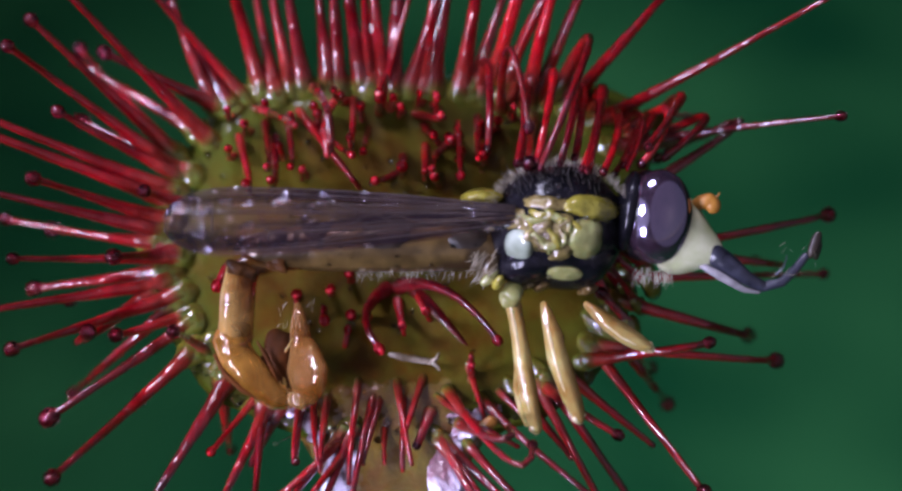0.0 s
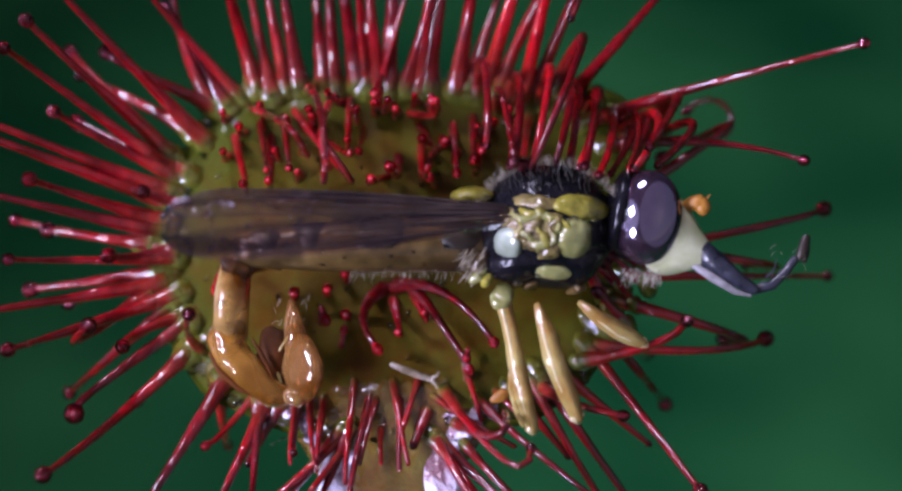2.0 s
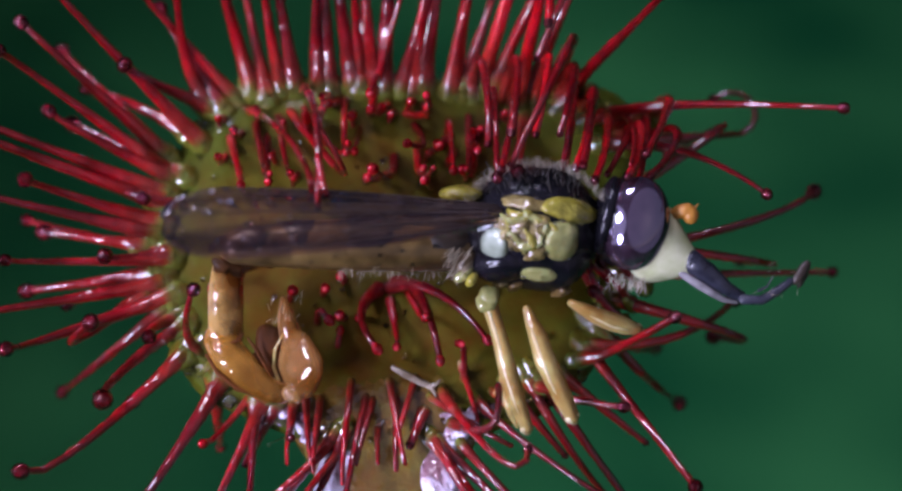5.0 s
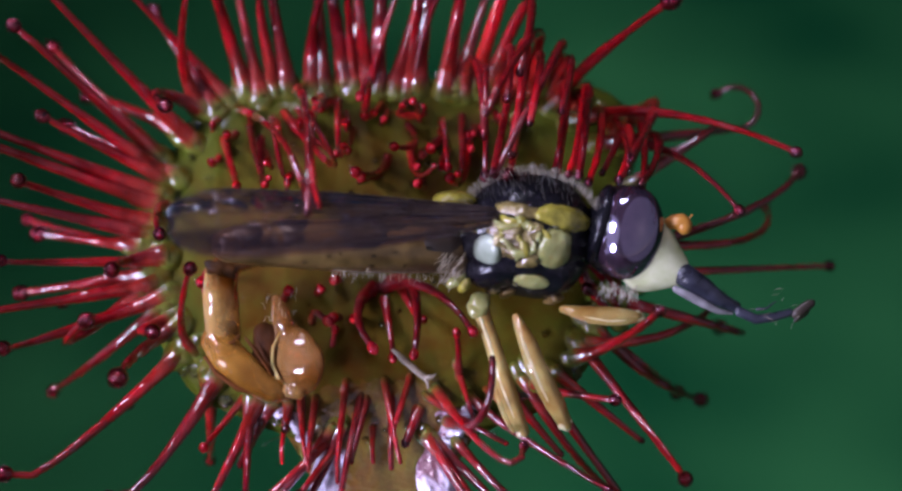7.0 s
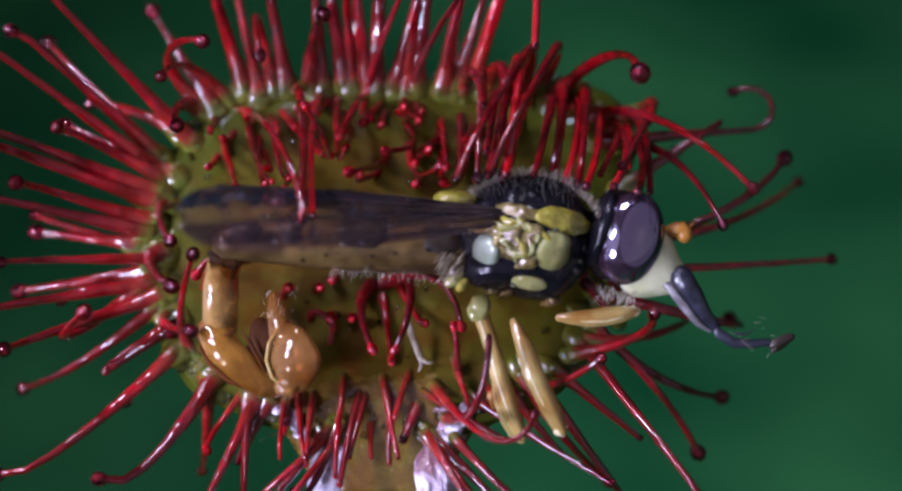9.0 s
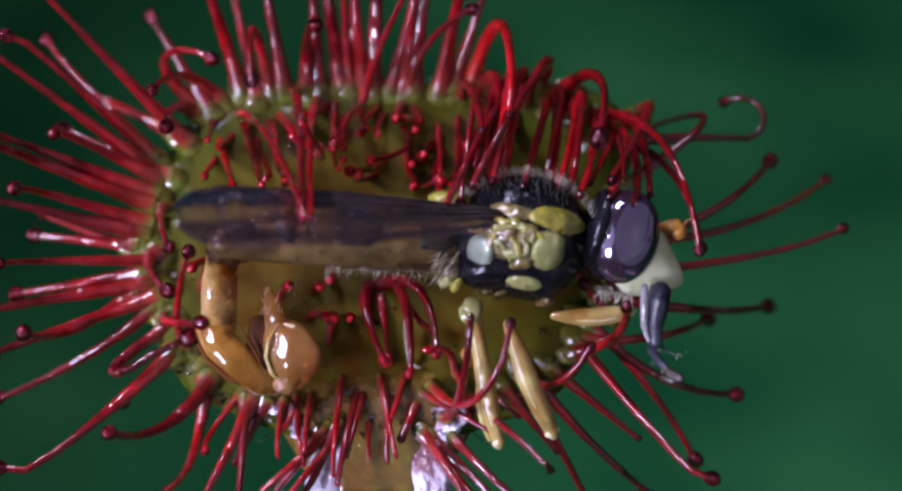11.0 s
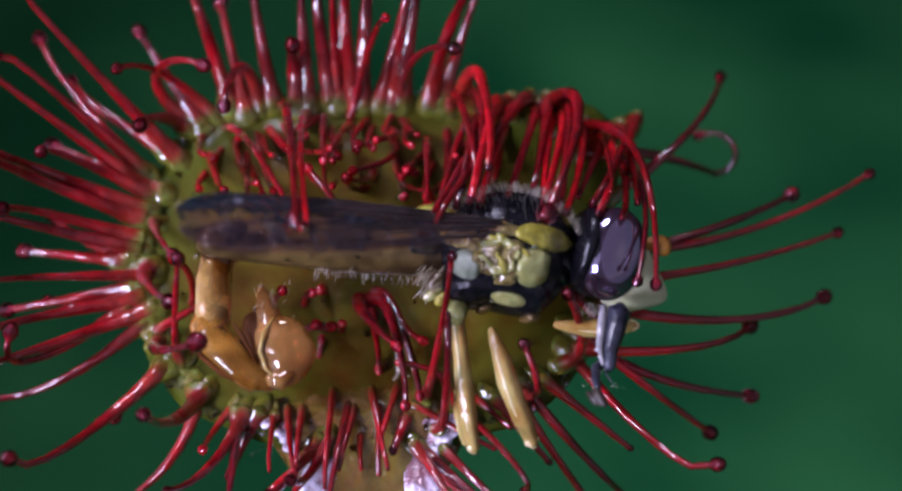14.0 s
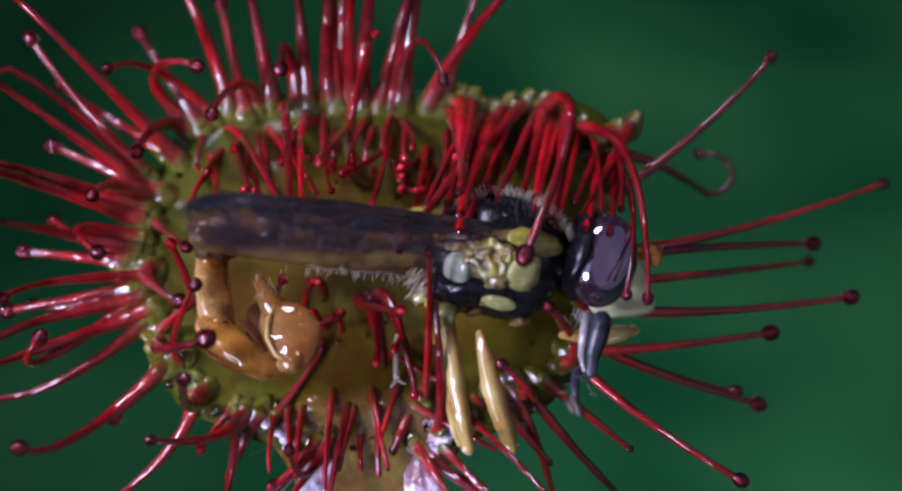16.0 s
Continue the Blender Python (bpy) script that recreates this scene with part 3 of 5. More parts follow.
tentacle(-246, 318, (-0.25, 0.97, 0.45), 17.1, 7, [(0, -398, 507, 83), (4, -405, 507, 81), (9, -443, 510, 59), (12.5, -454, 510, 52), (16, -519, 520, -27)])
tentacle(-192, 316, (-0.18, 0.98, 0.45), 14.2, 6, [(0, -332, 541, -35), (4, -320, 490, 55), (7.5, -324, 449, 70), (8, -325, 422, 49), (8.5, -333, 373, 14), (9, -335, 339, -8), (11.5, -353, 291, -14), (12.5, -365, 278, -6), (13.5, -389, 256, 15), (14.5, -395, 241, 22), (16, -410, 232, 36)])
tentacle(-168, 321, (-0.15, 0.99, 0.45), 16.1, 7, [(0, -299, 537, -5), (4, -304, 537, -7), (9, -331, 539, -25), (12.5, -342, 541, -36), (16, -378, 519, -20)])
tentacle(-123, 316, (-0.1, 1, 0.45), 17.1, 6, [(0, -241, 531, -38), (4, -222, 492, 36), (7.5, -209, 436, 54), (8, -212, 421, 41), (8.5, -219, 407, 30), (9, -223, 397, 22), (11.5, -241, 380, 11), (12.5, -252, 377, 12), (13.5, -274, 359, 8), (14.5, -277, 341, -2), (16, -296, 313, -1)])
tentacle(-105, 316, (-0.04, 1, 0.45), 16.1, 6, [(0, -210, 539, -19), (4, -213, 539, -20), (9, -238, 540, -29), (12.5, -246, 541, -35), (16, -284, 517, -7)])
tentacle(-66, 325, (-0.13, 0.99, 0.45), 16.1, 8, [(0, -194, 557, -1), (4, -199, 557, -3), (9, -220, 558, -14), (12.5, -241, 561, -33), (16, -192, 532, 41)])
tentacle(-51, 320, (-0.05, 1, 0.45), 10.4, 6, [(0, -160, 551, -36), (16, -194, 525, 9)])
tentacle(-25, 316, (-0.1, 1, 0.45), 13.3, 7, [(0, -145, 551, -33), (16, -155, 524, 19)])
tentacle(-10, 316, (0.07, 1, 0.45), 17.1, 9, [(0, -83, 570, -28), (4, -95, 570, -25), (9, -117, 570, -26), (12.5, -125, 570, -28), (16, -123, 531, 47)])
tentacle(23, 316, (0.3, 0.95, 0.45), 16.1, 8, [(0, 16, 560, -28), (4, 6, 559, -17), (9, -19, 557, 0), (12.5, -39, 556, 7), (16, -44, 530, 50)])
tentacle(44, 310, (0.13, 0.99, 0.45), 14.2, 7, [(0, -14, 560, -27), (9, -34, 545, 10), (16, -39, 533, 33)])
tentacle(61, 316, (0.15, 0.99, 0.45), 17.1, 8, [(0, 11, 570, -28), (9, -24, 569, -16), (16, -34, 542, 35)])
tentacle(112, 310, (0.16, 0.99, 0.45), 17.1, 8, [(0, 64, 560, -27), (4, 56, 559, -22), (9, 54, 545, 9), (12.5, 53, 521, 51), (14.5, 74, 476, 99), (16, 118, 456, 97)])
tentacle(54, 305, (0.14, 0.99, 0.45), 9.5, 5, [(0, -4, 520, -34), (4, 6, 507, -7), (9, 31, 450, 67), (11.3, 32, 397, 48), (12.5, 21, 377, 30), (13.5, 3, 354, 7), (14.5, 2, 332, -9), (15.5, -8, 315, -24), (16, -14, 297, -38)])
tentacle(-31, 291, (0.28, 0.96, 0.45), 8.5, 5, [(0, -54, 500, -30), (9, -71, 461, 48), (11.3, -82, 424, 74), (12.5, -91, 415, 66), (14, -114, 391, 44), (15, -123, 380, 34), (16, -132, 366, 24)])
tentacle(164, 316, (0.29, 0.96, 0.45), 15.2, 7, [(0, 133, 493, 28), (4, 145, 482, 38), (6.5, 164, 461, 53), (7.5, 173, 420, 69), (8, 159, 394, 44), (8.5, 149, 375, 28), (9, 146, 352, 12), (10, 127, 267, 150), (11.3, 90, 212, 280), (12.5, 76, 179, 300), (14.5, 57, 117, 320), (16, 15, 25, 330)], 400)
tentacle(184, 310, (0.35, 0.8, 0.35), 14.2, 7, [(0, 208, 491, -38), (4, 200, 465, 16), (6.5, 141, 346, 1), (7, 119, 302, 60), (9, 71, 130, 200), (12.5, 63, 120, 220), (16, 15, 91, 250)], 400)
tentacle(225, 277, (0.2, 0.9, 0.4), 16.1, 8, [(0, 202, 469, -28), (2, 180, 443, 34), (4, 189, 432, 45), (6.5, 112, 238, 150), (7, 101, 159, 200), (9, 91, 130, 220), (12.5, 48, 101, 250), (16, 15, 53, 300)], 380)
tentacle(248, 299, (0.35, 0.85, 0.3), 13.3, 6, [(0, 233, 456, 103), (1, 222, 424, 75), (1.5, 216, 409, 61), (3.5, 184, 354, 10), (4, 174, 344, 0), (6.5, 89, 267, 120), (7, 61, 227, 180), (8, 44, 158, 220), (9, 10, 115, 240), (11.5, -8, 62, 280), (12.5, -18, 39, 300), (14.5, -58, 6, 300), (16, -81, -5, 300)], 420)
tentacle(282, 305, (0.4, 0.8, 0.45), 14.2, 6, [(0, 149, 134, 240), (3.5, 121, 143, 240), (4, 114, 146, 240), (6.5, 81, 120, 240), (9, 62, 123, 240), (11.5, 29, 96, 260), (12.5, 15, 81, 270), (14.5, -41, 20, 300), (16, -64, 25, 300)], 420)
tentacle(302, 277, (0.5, 0.75, 0.3), 16.1, 7, [(0, 421, 496, 0), (4, 406, 486, 0), (6.8, 378, 428, 20), (7.5, 364, 391, 30), (8, 350, 356, 40), (8.5, 336, 328, 50), (9, 323, 300, 60), (10.2, 281, 229, 150), (11.5, 227, 159, 230), (12.5, 198, 117, 250), (13.5, 166, 77, 260), (14.5, 155, 44, 260), (15.5, 136, 16, 260), (16, 125, -7, 260)], bend=[(0, 327, 378, -20), (4, 321, 382, 0), (7, 310, 370, 20), (9, 311, 361, 40), (11.5, 285, 320, 90), (12.5, 282, 304, 100), (14.5, 264, 288, 120), (16, 254, 279, 120)])
tentacle(332, 244, (0.85, 0.35, 0.3), 14, 5, [(0, 668, 437, 20), (1, 693, 414, 20), (1.5, 708, 382, 20), (2, 706, 348, 20), (2.5, 700, 319, 20), (3, 693, 293, 20), (4, 681, 260, 20), (6.5, 620, 187, 40), (7, 587, 163, 50), (8, 542, 127, 60), (9, 510, 103, 80), (10.2, 460, 45, 150), (11.3, 394, -13, 230), (12, 365, -30, 240), (12.5, 358, -34, 240), (13.5, 337, -50, 240), (14.5, 337, -62, 240), (16, 324, -79, 240)], bend=[(0, 466, 326, 0), (1.5, 516, 306, 0), (4, 496, 262, 0), (7, 459, 225, 20), (9, 396, 223, 60), (10.2, 390, 225, 120), (12, 382, 222, 180), (14.5, 342, 203, 180), (16, 330, 184, 180)])
tentacle(376, 203, (0.95, 0.1, 0.2), 14, 4.5, [(0, 668, 223, 20), (1, 641, 181, 20), (1.5, 625, 166, 20), (2, 605, 149, 20), (3, 576, 120, 20), (4, 559, 105, 30), (6.5, 505, 70, 40), (7, 492, 65, 50), (8, 479, 53, 60), (9, 461, 41, 80), (11.5, 399, -2, 180), (12, 371, -3, 220), (12.5, 346, -22, 240), (13, 317, -41, 250), (14.5, 302, -58, 250), (16, 289, -74, 250)], bend=[(0, 516, 212, 0), (4, 466, 164, 0), (7, 409, 168, 20), (9, 401, 166, 60), (11.5, 397, 153, 100), (12.5, 378, 142, 150), (16, 322, 93, 180)])
tentacle(400, 0, (0.98, 0.18, 0.15), 11.4, 6, [(0, 661, 53, -63), (4, 646, 80, -82), (6.5, 623, 118, -95), (9, 591, 151, -110), (11.5, 565, 147, -130), (12.5, 574, 138, -127), (13.5, 587, 108, -130), (14.5, 620, 69, -115), (15, 631, 50, -109), (16, 636, 3, -110)])
tentacle(399, -42, (1, 0.01, 0.15), 10.4, 5, [(0, 661, -51, -125), (4, 673, -52, -115), (9, 673, -25, -114), (11.5, 695, 40, -76), (12.5, 702, 53, -55), (13.5, 690, 32, -86), (14.5, 672, 9, -111), (16, 637, -29, -138)])
tentacle(390, 21, (0.99, -0.14, 0.15), 11.4, 5, [(0, 549, -29, -132), (4, 520, -36, -123), (6.5, 531, 27, -125), (7, 563, 69, -139), (9, 623, 112, -163), (11.5, 691, 121, -164), (12.5, 724, 126, -132), (14.5, 745, 123, -104), (16, 758, 107, -84)])
tentacle(383, -84, (0.96, -0.27, 0.15), 12.3, 6, [(0, 529, -160, -94), (1.5, 497, -167, -85), (4, 464, -166, -73), (9, 495, -131, -80), (11.5, 580, -106, -109), (12.5, 620, -91, -121), (14.5, 668, -95, -81), (16, 692, -92, -40)])
tentacle(326, -194, (0.99, 0.15, 0.45), 14.2, 7, [(0, 428, -166, 125), (1, 415, -153, 150), (1.5, 401, -140, 171), (2, 389, -131, 185), (4, 375, -127, 201), (6.5, 346, -115, 217), (9, 336, -118, 208), (11.5, 267, -105, 150), (12.5, 213, -82, 200), (14.5, 192, -89, 200), (16, 168, -108, 200)])
tentacle(347, -168, (1, -0.09, 0.15), 12.3, 6, [(0, 561, -200, 0), (1.5, 549, -172, -24), (3.5, 526, -128, -45), (4, 509, -110, -55), (6.5, 483, -95, -65), (9, 430, -120, -45), (12.5, 462, -135, -54), (14.5, 540, -148, -34), (16, 549, -154, -24)])
tentacle(337, -168, (0.6, -0.8, 0.45), 13.3, 6, [(0, 417, -405, 214), (4, 406, -399, 232), (7, 381, -379, 275), (9, 411, -413, 209), (12.5, 429, -352, 261), (14.5, 430, -362, 250), (16, 479, -390, 149)])
tentacle(362, -137, (0.64, -0.77, 0.15), 13.3, 6, [(0, 380, -277, -51), (4, 385, -277, -52), (9, 473, -267, -66), (12.5, 511, -256, -43), (14.5, 519, -265, -29), (16, 527, -274, -9)])
tentacle(348, -126, (0.76, -0.66, 0.15), 11.4, 6, [(0, 349, -215, -37), (4, 346, -175, -28), (6.5, 385, -226, -50), (9, 429, -356, -29), (12.5, 417, -375, -12), (16, 491, -256, -49)])
tentacle(257, -242, (0.4, -0.3, 0.9), 11.4, 6, [(0, 275, -316, 126), (4, 283, -269, 155), (6.5, 273, -267, 171), (9, 242, -193, 194), (11.5, 220, -179, 120), (12.5, 170, -167, 160), (14.5, 111, -175, 200), (16, 92, -204, 200)])
tentacle(252, -219, (0.57, -0.82, 0.15), 13.3, 6, [(0, 335, -472, 17), (9, 325, -473, 7), (12.5, 368, -396, -28), (14.5, 297, -466, -21), (16, 312, -456, -21)])
tentacle(237, -230, (0.48, -0.88, 0.15), 11.4, 6, [(0, 274, -471, 25), (9, 273, -411, -32), (12.5, 201, -474, -9), (14.5, 266, -454, -5), (16, 182, -456, -27)])
tentacle(88, -247, (0.35, -0.45, 0.8), 11, 5, [(0, 133, -331, 270), (4, 127, -338, 270), (6.5, 120, -335, 270), (8, 123, -330, 270), (8.5, 128, -310, 272), (9, 134, -281, 275), (10, 115, -206, 285), (11.5, 90, -106, 292), (12.5, 64, -56, 296), (13, 24, -31, 298), (14.5, -10, -19, 300), (16, -35, -18, 300)], 215)
tentacle(144, -260, (0.4, -0.4, 0.8), 10.4, 5, [(0, 258, -436, 168), (4, 254, -424, 195), (9, 258, -388, 232), (12.5, 72, -356, 212), (14.5, 137, -416, 280), (16, 164, -414, 291)])
tentacle(80, -337, (0.74, -0.67, 0.45), 14.2, 6, [(0, 116, -446, 169), (9, 92, -452, 198), (16, 81, -419, 245)])
tentacle(71, -331, (0.62, -0.79, 0.45), 13.3, 6, [(0, 72, -447, 246), (9, 58, -457, 245), (16, 131, -446, 172)])
tentacle(110, -306, (0.3, -0.1, 0.9), 11.4, 6, [(0, 96, -299, 207), (4, 82, -251, 205), (9, 64, -159, 120), (12.5, 6, -90, 160), (14.5, -9, -129, 160), (16, -28, -90, 160)], 260)
tentacle(-163, -271, (-0.07, -1, 0.45), 9.5, 5, [(0, -263, -366, 126), (4, -266, -330, 179), (6.5, -273, -311, 172), (9, -276, -299, 164), (11.5, -263, -255, 141), (12.5, -255, -235, 60), (14.5, -255, -235, 60), (16, -224, -183, 80)])
tentacle(-214, -266, (-0.42, -0.91, 0.45), 16.1, 6, [(0, -389, -441, 217), (4, -392, -441, 215), (9, -421, -444, 185), (12.5, -438, -447, 158), (14.5, -479, -397, 176), (16, -490, -322, 223)])
tentacle(-228, -262, (-0.03, -1, 0.45), 13.3, 6, [(0, -327, -441, 221), (9, -341, -441, 218), (12.5, -376, -442, 203), (16, -405, -457, 154)])
tentacle(-238, -258, (-0.61, -0.79, 0.45), 8.5, 5, [(0, -399, -342, 162), (4, -414, -331, 157), (9, -410, -342, 150), (16, -421, -343, 129)])
tentacle(-285, -225, (-0.52, -0.86, 0.45), 19, 7, [(0, -511, -443, 193), (4, -527, -440, 182), (6.5, -554, -433, 156), (7, -565, -420, 162), (9, -577, -389, 187), (11.5, -541, -290, 269), (12.5, -518, -275, 245), (13.5, -522, -286, 253), (14, -504, -280, 235), (14.5, -473, -253, 202), (15, -463, -244, 191), (16, -446, -227, 174)])
tentacle(-298, -219, (0.07, -1, 0.15), 17.1, 6, [(0, -383, -354, -9), (4, -394, -344, -5), (9, -434, -391, -23), (12.5, -544, -456, -28), (14.5, -589, -453, 1), (16, -602, -452, 17)])
tentacle(-349, -176, (-0.71, -0.7, 0.45), 17.1, 6, [(0, -638, -370, 319), (2, -655, -368, 306), (4, -684, -368, 277), (6.5, -720, -377, 225), (9, -753, -382, 166), (12.5, -737, -362, 215), (14.5, -715, -349, 255), (16, -697, -330, 289)])
tentacle(-356, -126, (-0.82, -0.57, 0.45), 16.1, 7, [(0, -669, -284, 121), (1, -664, -280, 136), (2, -625, -275, 196), (3, -593, -265, 235), (4, -577, -258, 238), (6.5, -564, -233, 215), (7.5, -537, -195, 175), (9, -485, -149, 80), (11.5, -443, -174, 110), (12.5, -438, -186, 110), (14.5, -438, -159, 110), (16, -423, -161, 110)])
tentacle(-322, -178, (-0.81, 0.59, 0.45), 10.4, 5, [(0, -466, -145, 150), (1, -447, -126, 149), (2, -440, -117, 152), (3, -423, -95, 164), (4, -427, -81, 175), (6.5, -435, -61, 192), (7.5, -435, -33, 164), (9, -430, -21, 200), (12.5, -443, -14, 200), (13.5, -459, -25, 200), (14.5, -448, -34, 200), (16, -427, -70, 200)])
tentacle(-361, -111, (-0.96, -0.3, 0.45), 12.3, 6, [(0, -570, -153, 96), (1, -577, -159, 79), (2, -557, -169, 107), (3, -523, -158, 146), (4, -514, -154, 137), (6.5, -510, -149, 133), (8, -487, -147, 60), (9, -446, -144, 130), (12.5, -416, -120, 180), (14.5, -423, -95, 180), (16, -421, -90, 180)])
tentacle(-375, -72, (-0.94, -0.34, 0.45), 17.1, 6, [(0, -710, -167, 273), (4, -725, -170, 255), (9, -733, -170, 246), (12.5, -778, -194, 173), (16, -796, -212, 125)])
tentacle(-386, -95, (-0.76, -0.65, 0.15), 13.3, 6, [(0, -667, -261, -88), (4, -680, -259, -91), (7, -704, -257, -97), (9, -758, -254, -112), (11.5, -807, -268, -71), (12.5, -830, -266, -34), (16, -830, -266, -34)])
tentacle(-396, -51, (-0.99, -0.16, 0.45), 16.1, 6, [(0, -795, -111, 183), (9, -802, -114, 171), (12.5, -804, -133, 162), (16, -803, -208, 115)])
tentacle(-403, -40, (-0.97, -0.25, 0.15), 12.3, 5, [(0, -669, -96, -83), (4, -675, -105, -85), (9, -686, -95, -82), (12.5, -696, -88, -77), (14.5, -710, -103, -62), (16, -727, -105, -34)])
tentacle(-380, -7, (-1, -0.01, 0.45), 12.3, 5, [(0, -722, -22, 197), (4, -740, -25, 174), (9, -753, -28, 154), (11.5, -752, -30, 156), (12.5, -748, -32, 162), (14, -782, -62, 94), (14.5, -783, -66, 92), (16, -748, -85, 151)])
tentacle(-382, 3, (-1, -0.09, 0.45), 17.1, 6, [(0, -568, -19, 88), (4, -589, -19, 57), (6.5, -597, -29, 38), (7, -579, -39, 69), (7.5, -556, -46, 93), (8, -522, -56, 92), (8.5, -498, -65, 85), (9, -486, -65, 60), (12.5, -495, -80, 60), (14.5, -487, -97, 60), (16, -470, -92, 80)])
tentacle(-422, -69, (-0.8, -0.59, 0.45), 14.2, 6, [(0, -611, -148, 164), (4, -611, -134, 159), (6.5, -613, -134, 160), (9, -621, -117, 161), (12.5, -822, -179, 116), (14.5, -702, -142, 237), (16, -683, -159, 226)])
tentacle(-390, 11, (-0.99, 0.16, 0.15), 11.4, 6, [(0, -776, 45, -59), (4, -752, 42, -97), (6.5, -746, 44, -102), (9, -736, 53, -108), (12.5, -713, 58, -121), (14.5, -702, 43, -116), (16, -705, 43, -117)])
tentacle(-404, 43, (-0.97, 0.22, 0.45), 15.2, 6, [(0, -812, 99, 89), (9, -819, 90, 78), (12.5, -810, 80, 102), (16, -787, 40, 149)])
tentacle(-402, 62, (-0.95, 0.31, 0.45), 16.1, 6, [(0, -694, 110, 158), (4, -712, 109, 137), (6.5, -724, 108, 122), (9, -734, 106, 108), (11.5, -738, 95, 105), (12.5, -745, 91, 95), (13.5, -766, 75, 57), (14, -764, 63, 65), (14.5, -736, 45, 116), (15, -706, 31, 156), (15.5, -656, 17, 158), (16, -602, -8, 119)])
tentacle(-371, 94, (-0.96, 0.28, 0.45), 10.4, 5, [(0, -533, 95, 29), (2, -538, 94, 21), (4, -546, 93, 10), (6.5, -511, 36, 42), (7, -501, 24, 60), (9, -482, 13, 90), (12.5, -484, -8, 90), (14.5, -474, -13, 90), (16, -455, 1, 90)])
tentacle(-402, 102, (-0.94, 0.35, 0.45), 17.1, 7, [(0, -841, 211, 68), (9, -821, 186, 121), (12.5, -814, 186, 132), (16, -816, 137, 147)])
tentacle(-392, 118, (-0.93, 0.37, 0.45), 16.1, 6, [(0, -827, 233, 62), (9, -822, 207, 91), (12.5, -820, 197, 100), (16, -822, 148, 116)])
tentacle(-383, 146, (-0.88, 0.47, 0.45), 14.2, 6, [(0, -665, 225, 71), (4, -681, 225, 47), (6.5, -693, 223, 26), (7, -698, 219, 19), (7.5, -688, 211, 45), (8, -673, 206, 72), (9, -671, 202, 77), (11.5, -678, 190, 74), (12.5, -684, 187, 67), (13.5, -704, 169, 40), (14.5, -701, 157, 48), (15, -689, 147, 72), (15.5, -659, 132, 112), (16, -608, 87, 103)])
tentacle(-392, 192, (-0.7, 0.71, 0.15), 11.4, 6, [(0, -669, 353, -190), (4, -697, 345, -184), (9, -721, 361, -159), (12.5, -727, 371, -145), (14.5, -737, 361, -143), (16, -746, 363, -124)])
tentacle(-358, 233, (-0.87, 0.5, 0.15), 14.2, 6, [(0, -665, 327, -147), (4, -658, 287, -171), (9, -650, 257, -183), (12.5, -667, 297, -161), (16, -694, 285, -129)])
tentacle(467, 260, (0.5, 0.6, 0.6), 14.2, 7, [(0, 337, 170, 120), (4, 337, 164, 120), (9, 289, 137, 150), (12.5, 256, 93, 170), (16, 217, 45, 170)], 260)
tentacle(354, 288, (0.2, 0.7, 0.6), 15.2, 7, [(0, 232, 130, 140), (4, 224, 142, 140), (9, 214, 108, 150), (12.5, 193, 102, 170), (16, 168, 44, 200)], 300)
tentacle(407, 222, (0.4, 0.4, 0.8), 12.3, 6, [(0, 278, 123, 120), (9, 253, 123, 140), (12.5, 218, 93, 150), (16, 209, 74, 150)], 240)
tentacle(325, 277, (0.1, 0.7, 0.7), 12.3, 6, [(0, 209, 137, 140), (9, 174, 112, 160), (12.5, 165, 103, 160), (16, 141, 83, 160)], 280)
tentacle(436, 249, (0.5, 0.5, 0.7), 13.3, 6, [(0, 293, 138, 120), (9, 335, 93, 140), (12.5, 334, 84, 150), (16, 286, 64, 150)], 260)
tentacle(315, 299, (0.3, 0.8, 0.5), 14.2, 6, [(0, 210, 152, 120), (9, 170, 123, 140), (12.5, 151, 103, 150), (16, 117, 74, 160)], 300)
tentacle(425, 205, (0.9, 0.1, 0.1), 12.3, 5, [(0, 456, 208, -150), (2, 487, 193, -150), (4, 518, 198, -150), (6.5, 523, 208, -150), (8, 539, 211, -150), (9, 544, 208, -150), (11.5, 524, 186, -150), (12.5, 508, 170, -150), (13.5, 477, 137, -150), (14.5, 472, 120, -150), (15.2, 466, 110, -150), (16, 459, 92, -150)], curl=7)
tentacle(423, 118, (0.8, 0.5, 0.1), 11.5, 5, [(0, 374, 160, -102), (9, 406, 171, -112), (11.5, 345, 222, -121), (12.6, 368, 252, -132), (13, 407, 270, -142), (13.5, 447, 286, -154), (14, 485, 301, -166), (14.5, 512, 307, -159), (15, 537, 315, -141), (16, 564, 328, -100)])
tentacle(-86, -316, (-0.62, -0.79, 0.45), 13.3, 6, [(0, -271, -427, 211), (9, -302, -426, 174), (12.5, -307, -427, 162), (16, -299, -404, 206)])
tentacle(-71, -311, (-0.36, -0.93, 0.45), 12.3, 6, [(0, -214, -433, 198), (9, -253, -415, 193), (12.5, -264, -428, 156), (16, -264, -344, 235)])
tentacle(-281, 222, (0.31, -0.95, 1), 8.5, 5, [(0, -345, 103, 140), (9, -362, 98, 140), (12.5, -372, 103, 140), (16, -396, 79, 140)])
tentacle(-217, 222, (0.09, -1, 1), 8.5, 5, [(0, -303, 108, 150), (9, -313, 103, 150), (16, -347, 93, 150)])
